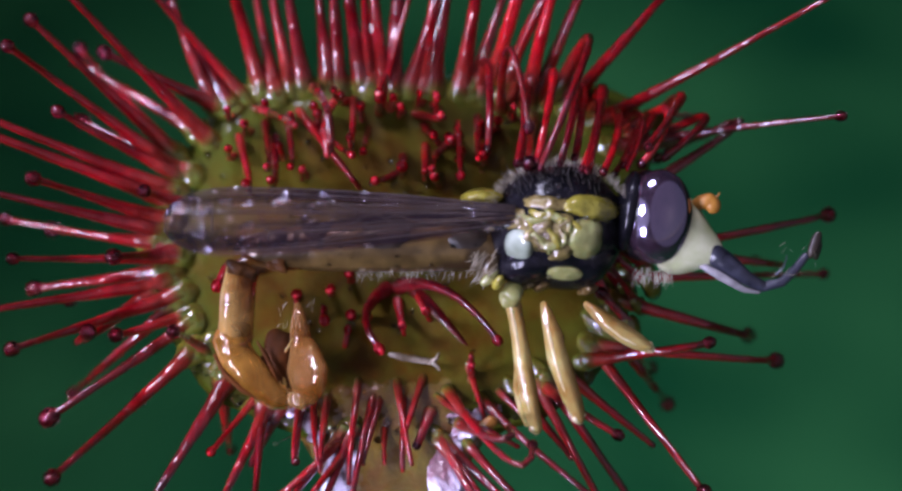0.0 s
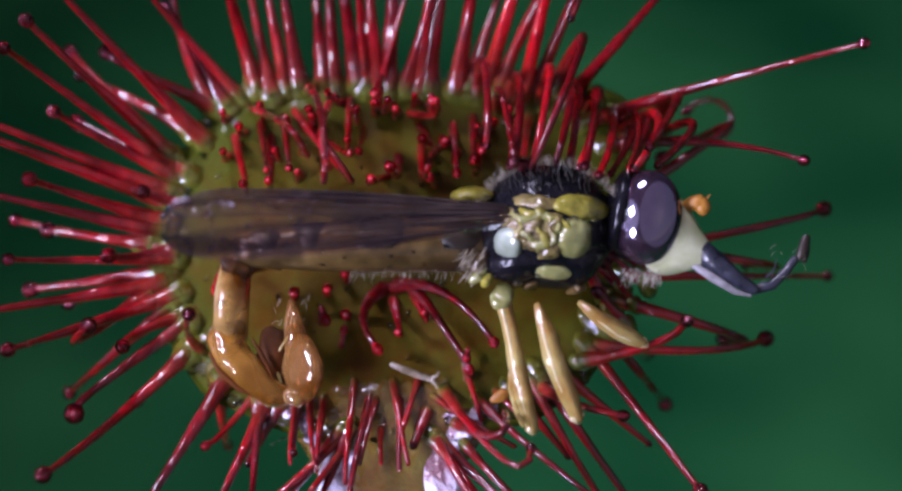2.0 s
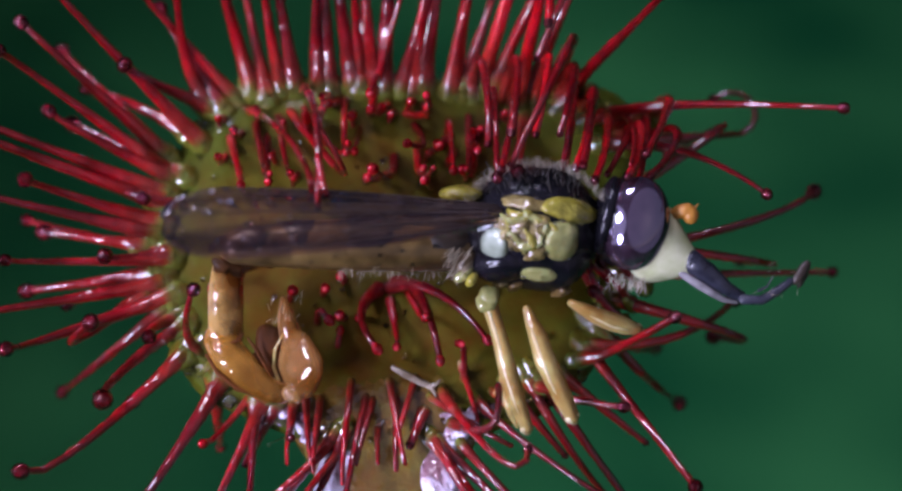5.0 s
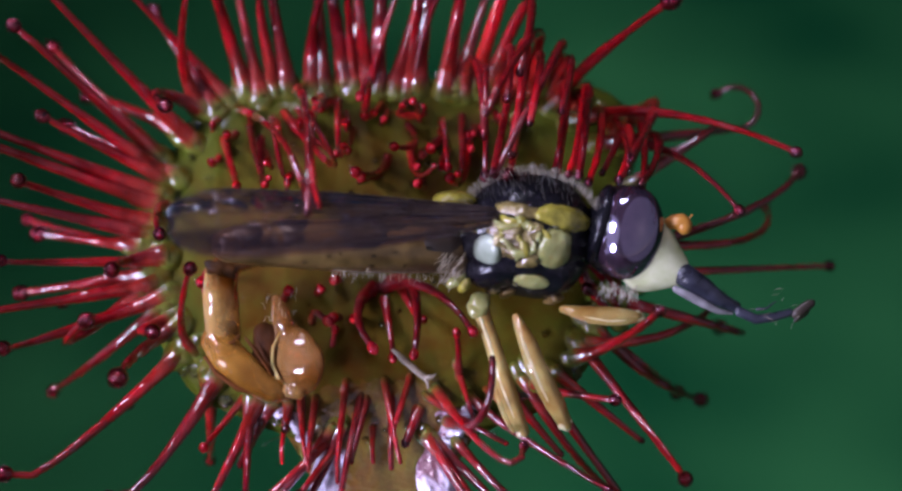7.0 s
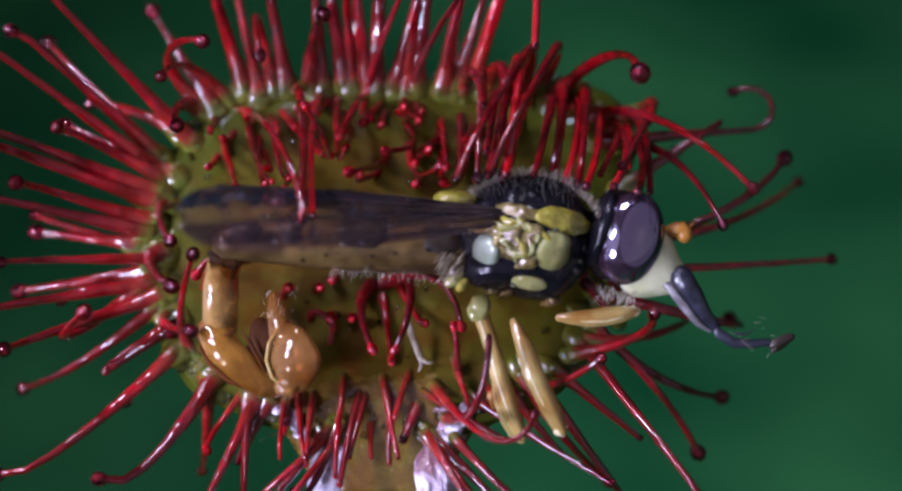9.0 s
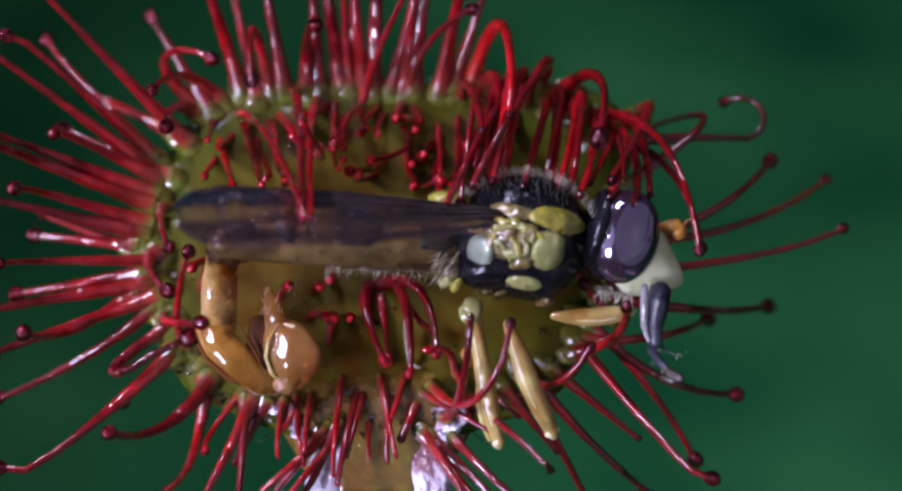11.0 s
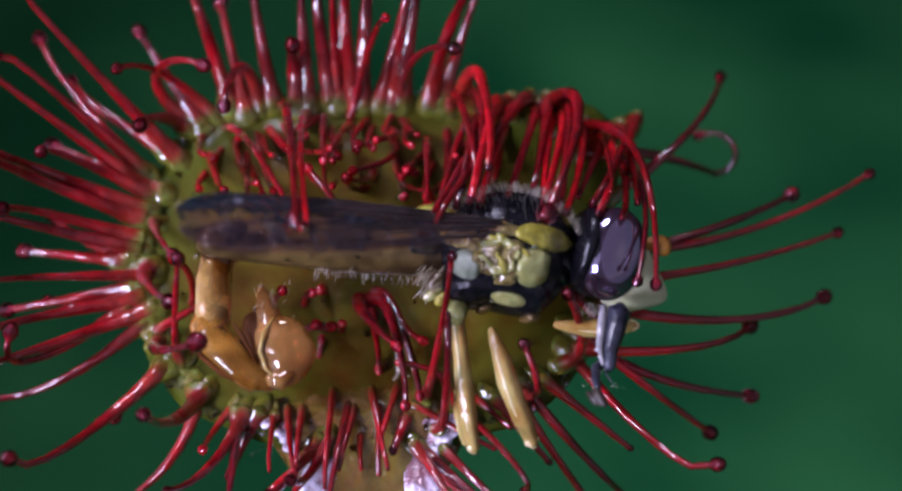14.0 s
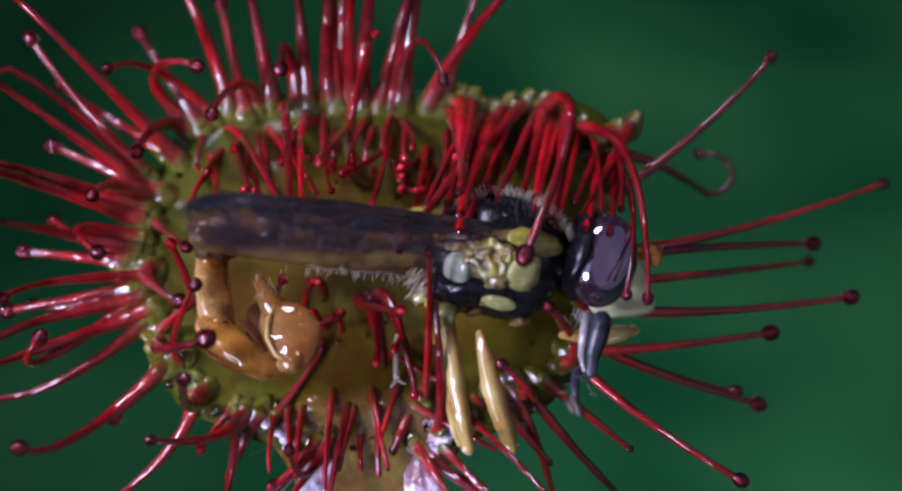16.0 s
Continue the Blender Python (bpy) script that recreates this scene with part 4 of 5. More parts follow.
tentacle(-151, 316, (0.1, -0.1, 1), 10.4, 6, [(0, -205, 159, 150), (4, -211, 71, 325), (9, -234, 43, 433), (12.5, -236, 38, 433), (16, -252, 24, 443)], 575)
tentacle(-110, 299, (0, -0.15, 1), 9.5, 5, [(0, -207, 185, 140), (4, -198, 91, 325), (9, -217, 50, 433), (12.5, -223, 42, 433), (16, -231, 29, 433)], 560)
tentacle(-252, 277, (0.2, -0.1, 1), 8.5, 5, [(0, -279, 204, 110), (1.5, -261, 171, 130), (4, -222, 94, 315), (9, -231, 58, 433), (12.5, -229, 34, 443), (16, -248, 16, 443)], 570)
tentacle(-176, 271, (0.63, -0.78, 1), 8.5, 5, [(0, -204, 160, 110), (9, -241, 229, 150), (12.5, -249, 175, 170), (16, -210, 55, 262)])
tentacle(-160, 249, (0.79, -0.62, 1), 7.6, 5, [(0, -168, 153, 110), (4, -175, 158, 110), (9, -203, 152, 120), (12.5, -194, 177, 120), (16, -223, 147, 120)])
tentacle(-33, 266, (0.26, 0.97, 1), 7.6, 6, [(0, -120, 261, 130), (4, -133, 261, 130), (6.5, -144, 257, 140), (7, -152, 254, 140), (7.5, -162, 251, 140), (8, -172, 231, 140), (8.5, -181, 198, 140), (9, -185, 189, 140), (12.5, -202, 170, 150), (14.5, -215, 139, 150), (16, -219, 143, 150)])
tentacle(29, 266, (0.96, -0.28, 1), 7.6, 5, [(0, -16, 222, 90), (4, -35, 255, 110), (9, -77, 234, 110), (12.5, -101, 201, 110), (14.5, -131, 172, 110), (16, -133, 73, 110)])
tentacle(110, 222, (-0.75, -0.66, 1), 8.5, 6, [(0, -4, 177, 100), (9, -41, 160, 110), (16, -82, 133, 110)])
tentacle(105, 227, (0, 0.5, 0.8), 8.5, 5, [(0, 16, 123, 110), (9, -9, 138, 120), (12.5, -23, 94, 130), (16, -62, 45, 150)])
tentacle(182, 271, (0, 0.5, 0.8), 9.5, 5, [(0, 131, 209, 110), (4, 83, 121, 180), (9, 44, 121, 200), (12.5, -8, 34, 250), (16, -60, 25, 250)])
tentacle(151, 205, (-0.07, -1, 1), 8.5, 6, [(0, 55, 151, 90), (9, -9, 106, 90), (16, -43, 95, 90)])
tentacle(9, 183, (0.04, -1, 1), 8.5, 6, [(0, -84, 132, 80), (9, -171, 126, 80), (16, -171, 129, 80)])
tentacle(238, 255, (-0.12, -0.99, 1), 11.4, 6, [(0, 133, 136, 160), (9, 90, 112, 180), (16, 63, 93, 180)])
tentacle(44, 244, (0.61, -0.8, 1), 7.6, 5, [(0, -29, 188, 70), (9, -110, 162, 80), (12.5, -151, 132, 80), (16, -181, 124, 80)])
tentacle(0, -63, (0.6, 0.3, 0.7), 14.2, 6, [(0, 75, -156, 70), (4, 65, -161, 70), (9, 16, -131, 80), (12.5, -63, -219, 90), (16, -97, -326, 100)])
tentacle(10, -53, (0.7, 0.3, 0.7), 14.2, 6, [(0, 65, -216, 60), (9, -92, -170, 90), (12.5, -48, -248, 100), (16, -62, -247, 110)])
tentacle(-17, -63, (-0.5, -0.3, 0.7), 14.2, 6, [(0, -127, -171, 60), (9, -137, -171, 70), (12.5, -102, -209, 90), (16, -91, -110, 120)])
tentacle(30, -63, (0.47, -0.88, 1), 9.5, 5, [(0, -41, -116, 80), (9, -48, -131, 80), (12.5, -24, -151, 80), (16, -92, -170, 90)])
tentacle(1, -84, (0.23, -0.97, 1), 9.5, 5, [(0, -82, -141, 80), (9, -102, -190, 80), (16, -126, -190, 90)])
tentacle(129, -230, (-0.01, 1, 1), 8.5, 5, [(0, 35, -200, 80), (9, 6, -145, 90), (12.5, -68, -209, 90), (16, -92, -190, 90)])
tentacle(-79, -48, (0.03, 1, 1), 7.6, 6, [(0, -173, -47, 90), (16, -224, -62, 90)])
tentacle(-114, -74, (0.2, 0.98, 1), 7.6, 6, [(0, -206, -74, 70), (16, -240, -67, 70)])
tentacle(-76, -119, (-0.07, 1, 1), 7.6, 6, [(0, -171, -117, 70), (16, -230, -122, 70)])
tentacle(-123, -124, (-0.01, 1, 1), 7.6, 6, [(0, -217, -121, 70), (16, -206, -126, 70)])
tentacle(-49, -124, (-0.05, 1, 1), 7.6, 6, [(0, -143, -122, 70), (16, -189, -122, 70)])
tentacle(-173, -84, (0.43, 0.9, 1), 7.6, 6, [(0, -262, -82, 90), (16, -288, -62, 90)])
tentacle(-308, -63, (0.41, 0.91, 1), 8.5, 6, [(0, -397, -62, 80), (4, -399, -72, 80), (16, -474, -3, 90)])
tentacle(-1, 151, (-0.9, -0.44, 1), 7.6, 6, [(0, -132, 110, 60), (16, -177, 125, 60)])
tentacle(60, 151, (0.5, -0.87, 1), 7.6, 6, [(0, -27, 115, 60), (16, -83, 95, 60)])
tentacle(-189, -266, (-0.47, -0.88, 0.15), 14.8, 6.9, [(0, -340, -369, 56)])
tentacle(-141, -259, (0.06, -0.80, 0.8), 7.8, 4.5, [(0, -223, -361, 154)], 133)
tentacle(-116, -259, (-0.09, -0.79, 0.8), 7.8, 4.5, [(0, -220, -372, 158)], 146)
tentacle(-165, -269, (-0.07, -0.80, 0.8), 6.8, 4.0, [(0, -264, -361, 154)], 121)
tentacle(-64, -229, (-0.08, -0.80, 0.8), 7.8, 4.5, [(0, -171, -393, 166)], 204)
tentacle(-38, -257, (-0.17, -0.78, 0.8), 8.8, 5.5, [(0, -163, -405, 170)], 190)
tentacle(-26, -259, (-0.21, -0.77, 0.8), 7.8, 4.5, [(0, -147, -362, 155)], 138)
tentacle(1, -229, (0.15, -0.79, 0.8), 7.8, 4.5, [(0, -67, -362, 155)], 170)
tentacle(14, -257, (-0.02, -0.80, 0.8), 7.8, 4.5, [(0, -81, -372, 158)], 148)
tentacle(46, -223, (-0.25, -0.76, 0.8), 7.8, 4.5, [(0, -78, -315, 138)], 123)
tentacle(123, -199, (0.24, -0.76, 0.8), 7.8, 4.5, [(0, 56, -292, 116)], 116)
tentacle(68, -257, (0.68, -0.42, 0.8), 7.8, 4.5, [(0, 108, -336, 145)], 181)
tentacle(73, -324, (0.40, -0.69, 0.8), 9.8, 6.5, [(0, 52, -439, 182)], 172)
tentacle(121, -340, (0.55, -0.58, 0.8), 9.8, 6.5, [(0, 119, -428, 178)], 158)
tentacle(-91, -335, (-0.60, -0.53, 0.8), 8.8, 5.5, [(0, -287, -418, 175)], 161)
tentacle(-81, -348, (-0.50, -0.63, 0.8), 8.8, 5.5, [(0, -253, -439, 182)], 152)
tentacle(59, -284, (-0.29, -0.74, 0.8), 10.8, 7.5, [(0, -55, -331, 131)], 69)
tentacle(175, -248, (0.58, -0.55, 0.8), 7.8, 4.5, [(0, 138, -302, 120)], 95)
tentacle(-19, -315, (0.00, -0.80, 0.8), 6.8, 4.0, [(0, -112, -362, 142)], 67)
tentacle(208, -250, (0.63, -0.78, 0.15), 13.5, 5.8, [(0, 204, -360, 48)])
tentacle(292, -219, (0.77, -0.64, 0.15), 13.5, 5.8, [(0, 344, -341, 32)])
tentacle(-325, -168, (-0.78, -0.62, 0.15), 13.5, 5.8, [(0, -532, -262, 20)])
tentacle(-414, -32, (-0.99, -0.14, 0.15), 14.8, 6.9, [(0, -720, -74, -35)])
tentacle(-421, 21, (-0.99, 0.12, 0.15), 14.8, 6.9, [(0, -691, 27, -48)])
tentacle(-365, 151, (-0.91, 0.42, 0.15), 14.8, 6.9, [(0, -648, 216, -96)])
tentacle(-298, 282, (-0.54, 0.84, 0.15), 14.8, 6.9, [(0, -499, 419, -140)])
tentacle(-217, 305, (-0.22, 0.98, 0.15), 16, 6.9, [(0, -355, 472, -148)])
tentacle(-53, 316, (0.07, 1, 0.15), 16, 6.9, [(0, -133, 503, -154)])
tentacle(131, 310, (0.32, 0.95, 0.15), 16, 6.9, [(0, 110, 493, -153)])
tentacle(-167, -126, (-0.17, 0.99, 1), 6.6, 5, [(0, -264, -117, 60)])
tentacle(-53, 238, (-0.07, -1, 1), 6.6, 5, [(0, -150, 162, 70)])
tentacle(161, 238, (-0.13, -0.99, 1), 6.6, 5, [(0, 61, 161, 90)])
tentacle(-88, -168, (0.18, 0.98, 1), 6.6, 5, [(0, -178, -151, 60)])
tentacle(70, 194, (-0.21, -0.98, 1), 6.6, 5, [(0, -32, 133, 60)])
tentacle(218, 277, (0.2, 0.8, 0.3), 10.5, 6.5, [(0, 112, 142, 150), (9, 63, 121, 180), (12.5, 27, 92, 200), (16, -13, 44, 230)], 275)
tentacle(258, 282, (0.2, 0.8, 0.3), 10.5, 6.5, [(0, 147, 150, 120), (4, 142, 172, 110), (6.5, 142, 220, 120), (9, 92, 121, 180), (12.5, 63, 92, 200), (16, 29, 44, 230)], 275)
tentacle(299, 285, (0.3, 0.8, 0.3), 10.5, 6.5, [(0, 186, 144, 120), (4, 177, 162, 110), (6.5, 196, 240, 120), (9, 140, 122, 170), (12.5, 111, 92, 190), (16, 72, 63, 210)], 275)
tentacle(335, 271, (0.4, 0.7, 0.3), 10.5, 6.5, [(0, 225, 135, 120), (4, 215, 138, 120), (9, 193, 112, 170), (12.5, 169, 93, 180), (16, 135, 54, 200)], 275)
tentacle(370, 255, (0.5, 0.6, 0.3), 10.5, 6.5, [(0, 258, 127, 140), (9, 228, 103, 160), (12.5, 208, 78, 170), (16, 173, 35, 200)], 275)
tentacle(400, 227, (0.6, 0.5, 0.3), 10.5, 6.5, [(0, 328, 143, 100), (9, 276, 103, 150), (12.5, 265, 78, 170), (16, 225, 30, 200)], 275)
tentacle(425, 200, (0.7, 0.4, 0.3), 10.5, 6.5, [(0, 371, 154, 60), (9, 316, 94, 130), (12.5, 305, 69, 160), (16, 264, 25, 200)], 275)
tentacle(390, 244, (0.6, 0.6, 0.4), 7.6, 4, [(0, 300, 131, 110), (4, 303, 138, 120), (9, 301, 132, 140), (12.5, 280, 112, 170), (16, 250, 64, 190)], 230)
tentacle(202, 288, (0.2, 0.9, 0.3), 10.5, 6.5, [(0, 118, 147, 120), (4, 103, 160, 110), (6.5, 103, 259, 120), (9, 59, 160, 180), (12.5, 34, 121, 210), (16, -4, 73, 230)], 275)
tentacle(146, 299, (0.1, 0.9, 0.3), 10.5, 6.5, [(0, 63, 171, 100), (6.5, 60, 182, 100), (9, 54, 238, 150), (12.5, 49, 159, 200), (16, 25, 92, 230)], 275)
tentacle(-79, 293, (0.01, -1, 1), 7.6, 4, [(0, -172, 182, 110), (9, -181, 162, 120), (16, -202, 93, 140)])
tentacle(-196, 260, (0.19, -0.98, 1), 7.6, 4, [(0, -271, 133, 130), (9, -274, 113, 150), (16, -303, 103, 150)])
tentacle(-236, 249, (0.19, -0.98, 1), 7.6, 4, [(0, -313, 133, 120), (9, -303, 108, 150), (12.5, -323, 113, 150), (16, -332, 93, 150)])
tentacle(141, 260, (0, -1, 1), 7.6, 4, [(0, 47, 147, 120), (9, 6, 113, 150), (16, -23, 74, 160)])
tentacle(49, 205, (-0.01, -1, 1), 7.6, 4, [(0, -45, 125, 70), (9, -24, 134, 90), (12.5, -28, 94, 110), (16, -62, 94, 120)])


def make_inner_tentacles():
    """Short tentacles on the upper blade that lean in over the fly."""
    rng = random.Random(19)
    for k in range(24):
        bx, by = round(-300 + 22 * k + rng.uniform(-14, 14)), round(rng.uniform(150, 292))
        if -110 < bx < 95:
            by = round(rng.uniform(262, 305))
        dx, dy, high = rng.uniform(-28, 22), rng.uniform(55, 105), rng.uniform(62, 100)
        rows = []
        for t, lean in ((0, 0.3), (4, 0.42), (9, 0.7), (12.5, 0.9), (16, 1.0)):
            tip = leaf_pose(t) @ Vector((bx + dx * lean, by - dy * lean, high * (1 - 0.4 * lean * lean)))
            rows.append((t, *tip))
        tentacle(bx, by, (dx / 60, -0.5, 0.9), rng.uniform(7, 8.8), rng.uniform(4, 5.4), rows)


make_inner_tentacles()


def make_chin_tentacles():
    """Short red tentacles on the blade's rim that reach under the fly's head."""
    rng = random.Random(27)
    for bx, by in ((418, -92), (398, -64), (440, -58), (376, -104), (430, -24), (404, -128), (360, -74)):
        tip = leaf_pose(0) @ Vector((bx - rng.uniform(30, 62), by + rng.uniform(14, 52), rng.uniform(40, 78)))
        tentacle(bx, by, (-0.4, 0.3, 0.9), rng.uniform(9.5, 12), rng.uniform(4.5, 5.5), [(0, *tip)])


make_chin_tentacles()

# ---- the hoverfly ----
# Its own space: plan axes at the start, the middle of the flank as origin.
# Rows: seconds, x, y, clockwise turn.
FLY_ROWS = [(0, 167, 34.5, 0), (0.5, 162, 36.5, 0), (1, 156, 37.5, 0.2), (2, 149, 36.5, 0.8), (3, 142, 36.5, 1.2), (4, 133, 36.5, 2.4), (6.5, 119, 25.5, 3.8),
            (7, 116, 22.5, 4.2), (7.5, 116, 20.5, 4.8), (8, 118, 19.5, 5.4), (9, 115, 20.5, 6), (11.5, 104, 20.5, 5.8), (12, 103, 17.5, 6.2), (12.5, 100, 16.5, 6.5),
            (13, 90, 11.5, 6.8), (13.5, 83, -0.5, 7), (14, 81, -6.5, 7.5), (14.5, 83, -9.5, 7.7), (15, 75, -11.5, 8), (15.5, 70, -11.5, 8.3), (16, 66, -12.5, 8.6)]
FLY_Z = 150
NEAR = 1 - FLY_Z / 4446


def fly_pose(t):
    x, y, turn = mix_rows(FLY_ROWS, t)
    return Matrix.Translation((x * NEAR, y * NEAR, FLY_Z)) @ pose(0, 0, 0, 0, 0, -turn) @ Matrix.Scale(NEAR, 4)


fly = tagged(new("hoverfly"), "dead yellow and black hoverfly lying stuck on its side", "insect")
fly.matrix_world = PLAN @ metres(fly_pose(0))
FLY0 = fly_pose(0)


def limb_pose(a, b):
    """x from a to b, z as near to the lens as may be."""
    x = (b - a).normalized()
    z = Vector((0, 0, 1))
    z = (z - x * x.dot(z)).normalized()
    m = Matrix((x, z.cross(x), z)).transposed().to_4x4()
    m.translation = a
    return m


def limb(name, bm, mat, parent, label, rows, sign=-1, roll=((0, 0), (16, 0))):
    """A keyed part of the fly, drawn in the fly's space as at the start. Rows: seconds, root x, y, z and end x, y in plan space;
    the end's height follows from the part's length, above or below the root by sign."""
    size = math.hypot(rows[0][4] - rows[0][1], rows[0][5] - rows[0][2]) * (1 - rows[0][3] / 4446)
    keys = []
    for t in sorted({r[0] for r in rows} | {1.5, 3, 5, 10.2, 13.5}):
        ax, ay, az, ex, ey = mix_rows(rows, t)
        a, bz = Vector((ax, ay, 0)) * (1 - az / 4446) + Vector((0, 0, az)), az
        for _ in range(8):
            k = 1 - bz / 4446
            bz = az + sign * math.sqrt(max(0, size * size - (ex * k - a.x) ** 2 - (ey * k - a.y) ** 2))
        k = 1 - bz / 4446
        keys.append((t, limb_pose(a, Vector((ex * k, ey * k, bz))) @ pose(0, 0, 0, mix_rows(roll, t)[0])))
    rest = Matrix.LocRotScale(*(FLY0.inverted() @ keys[0][1]).decompose()[:2], None)
    ob = part(name, bm, mat, parent, label, rest.inverted())
    MOVES.append((ob, [(t, metres(fly_pose(t).inverted() @ m)) for t, m in keys]))
    return ob, rest


def thorax_height(x, y):
    return 105 * math.sqrt(max(0.04, 1 - ((x - 22) / 122) ** 2 - ((y + 4) / 108) ** 2))


def cap(x, y, rx, ry, turn, lift, wave):
    """A domed plate that lies on the thorax, with a wavy outline."""
    bm = bmesh.new()
    c, s = math.cos(radians(turn)), math.sin(radians(turn))
    rings, around = 7, 28
    rows = []
    for i in range(rings + 2):
        r = min(i, rings) / rings
        row = []
        for k in range(around):
            a = 2 * math.pi * k / around
            w = 1 + wave * noise.noise((math.cos(a) * 1.3 + x, math.sin(a) * 1.3 + y, 0))
            u, v = rx * r * w * math.cos(a), ry * r * w * math.sin(a)
            px, py = x + u * c - v * s, y + u * s + v * c
            z = thorax_height(px, py) + (lift * (1 - r ** 5) + 5 * wave * noise.noise((px * 0.08, py * 0.08, 5)) if i <= rings else -8)
            row.append(bm.verts.new((px, py, z)))
            if i == 0:
                break
        rows.append(row)
    for k in range(around):
        bm.faces.new((rows[0][0], rows[1][k], rows[1][(k + 1) % around]))
    for a, b in zip(rows[1:], rows[2:]):
        for k in range(around):
            bm.faces.new((a[k], b[k], b[(k + 1) % around], a[(k + 1) % around]))
    return bm


def make_thorax():
    bm = bmesh.new()
    blob(bm, (22, -4, 0), (122, 108, 105), -4, 0.10, 0.012, 36, 22)
    blob(bm, (60, -45, 15), (60, 62, 70), 0, 0.1, 0.02)
    blob(bm, (-30, -62, 30), (60, 38, 60), 12, 0.12, 0.02)
    th = part("thorax", bm, BLACK, fly, "glossy black thorax with pale yellow plates")
    plates = [("flank_plate", -52, -36, 26, 32, 12, 17, PALE, 0.05), ("flank_plate", 62, -22, 31, 37, -20, 13, CREAM, 0.2), ("flank_plate", 30, -83, 34, 13, -4, 9, CREAM, 0.08),
              ("shoulder_plate", 74, 30, 50, 22, -8, 10, YELLOW, 0.2), ("shoulder_plate", -6, 37, 40, 13, -4, 5, OCHRE, 0.3), ("flank_plate", -8, -10, 50, 36, 8, 7, OCHRE, 0.3),
              ("flank_plate", -70, 12, 34, 20, 5, 8, OCHRE, 0.3), ("flank_plate", 20, -46, 22, 14, 20, 8, OCHRE, 0.3)]
    for name, x, y, rx, ry, turn, lift, mat, wave in plates:
        part(name, cap(x, y, rx, ry, turn, lift, wave), mat, th)
    for x, y, rx, ry, turn, z, lean in ((-100, -70, 15, 24, -25, 44, BELLY), (-86, -98, 9, 15, -30, 56, YELLOW)):
        b = bmesh.new()
        blob(b, (x, y, z), (rx, ry, 14), turn, 0.25, 0.035, 20, 12)
        part("flank_plate", b, lean, th)
    b = bmesh.new()
    blob(b, (-112, 48, 35), (38, 17, 34), 2, 0.1, 0.035, 24, 14)
    part("scutellum", b, YELLOW, th, "dull yellow shield behind the thorax")
    rng = random.Random(15)
    for x, y, a, ln, w, mat in ((-30, 12, 10, 26, 7, CREAM), (-6, 18, -25, 22, 6, YELLOW), (18, 10, -50, 20, 7, CREAM), (-20, -6, 40, 20, 8, OCHRE), (4, -8, 95, 24, 8, YELLOW),
                                (24, -10, 70, 18, 6, OCHRE), (-38, -6, 80, 16, 6, YELLOW), (-8, -28, -15, 18, 8, CREAM), (14, -32, 60, 16, 7, CREAM), (-24, -26, 120, 14, 6, OCHRE),
                                (38, 4, -10, 18, 6, YELLOW), (-52, 10, -30, 18, 7, OCHRE)):
        b = bmesh.new()
        fold = []
        for k in range(9):
            f = (k / 4 - 1) * 1.25
            px = x + math.cos(radians(a)) * ln * f - math.sin(radians(a)) * 7 * math.sin(f * 2.2 + a)
            py = y + math.sin(radians(a)) * ln * f + math.cos(radians(a)) * 7 * math.sin(f * 2.2 + a)
            fold.append((px, py, thorax_height(px, py) + 8 + 6 * noise.noise((px * 0.07, py * 0.07, 2))))
        tube(b, fold, [w * (0.75 + 0.3 * math.sin(k * 0.8 + a)) for k in range(9)], 10, 0.8)
        for v in b.verts:
            v.co += Vector((noise.noise(v.co * 0.09), noise.noise(v.co * 0.09 + Vector((9, 0, 0))), noise.noise(v.co * 0.07))) * 4
        part("wing_root_fold", b, mat, th)
    rng = random.Random(5)
    roots = []
    for _ in range(520):
        a = rng.uniform(25, 165)
        q = Vector((22 + 122 * math.cos(radians(a)), -4 + 106 * math.sin(radians(a)), rng.uniform(-20, 70)))
        roots.append((q, (math.cos(radians(a)) * 0.7 - 0.3, math.sin(radians(a)), rng.uniform(0, 0.9))))
    hair = bmesh.new()
    bristles(hair, roots, (8, 24), 3, 0.6)
    tagged(part("hair", hair, HAIRM, th, "fine pale hair"), kind="stuff")
    roots = [((rng.uniform(-75, 90), rng.uniform(48, 92), rng.uniform(40, 80)), (rng.uniform(-0.6, 0.2), 0.8, 0.6)) for _ in range(110)]
    hair = bmesh.new()
    bristles(hair, roots, (14, 30), 4, 1.0)
    tagged(part("hair", hair, HAIRD, th, "short dark hair"), kind="stuff")
    roots = [((rng.uniform(-125, -85), rng.uniform(-90, -40), rng.uniform(20, 70)), (-0.6, -0.8, 0.3)) for _ in range(60)]
    hair = bmesh.new()
    bristles(hair, roots, (16, 30), 6, 0.9)
    tagged(part("hair", hair, HAIRM, th, "tuft of pale hair"), kind="stuff")
    rng = random.Random(44)
    for _ in range(60):
        x, y, size = rng.uniform(-85, 110), rng.uniform(-95, 70), rng.uniform(1.8, 5.0)
        b = bmesh.new()
        blob(b, (x, y, thorax_height(x, y) + 6), (size * 1.2, size, size), 0, 0.3, 0.1, 10, 7)
        part("slime_bead", b, SLIME, th, "tiny clear droplet")
    return th


make_thorax()

HEAD_ROWS = [(0, 0, 0), (4, 0.5, 0), (7, 1, 0), (9, 2, 4), (11.5, 0, 10), (12.5, -1, 13), (14.5, -2, 16), (16, 0, 18)]
NAPE = Vector((120, 8, 0))


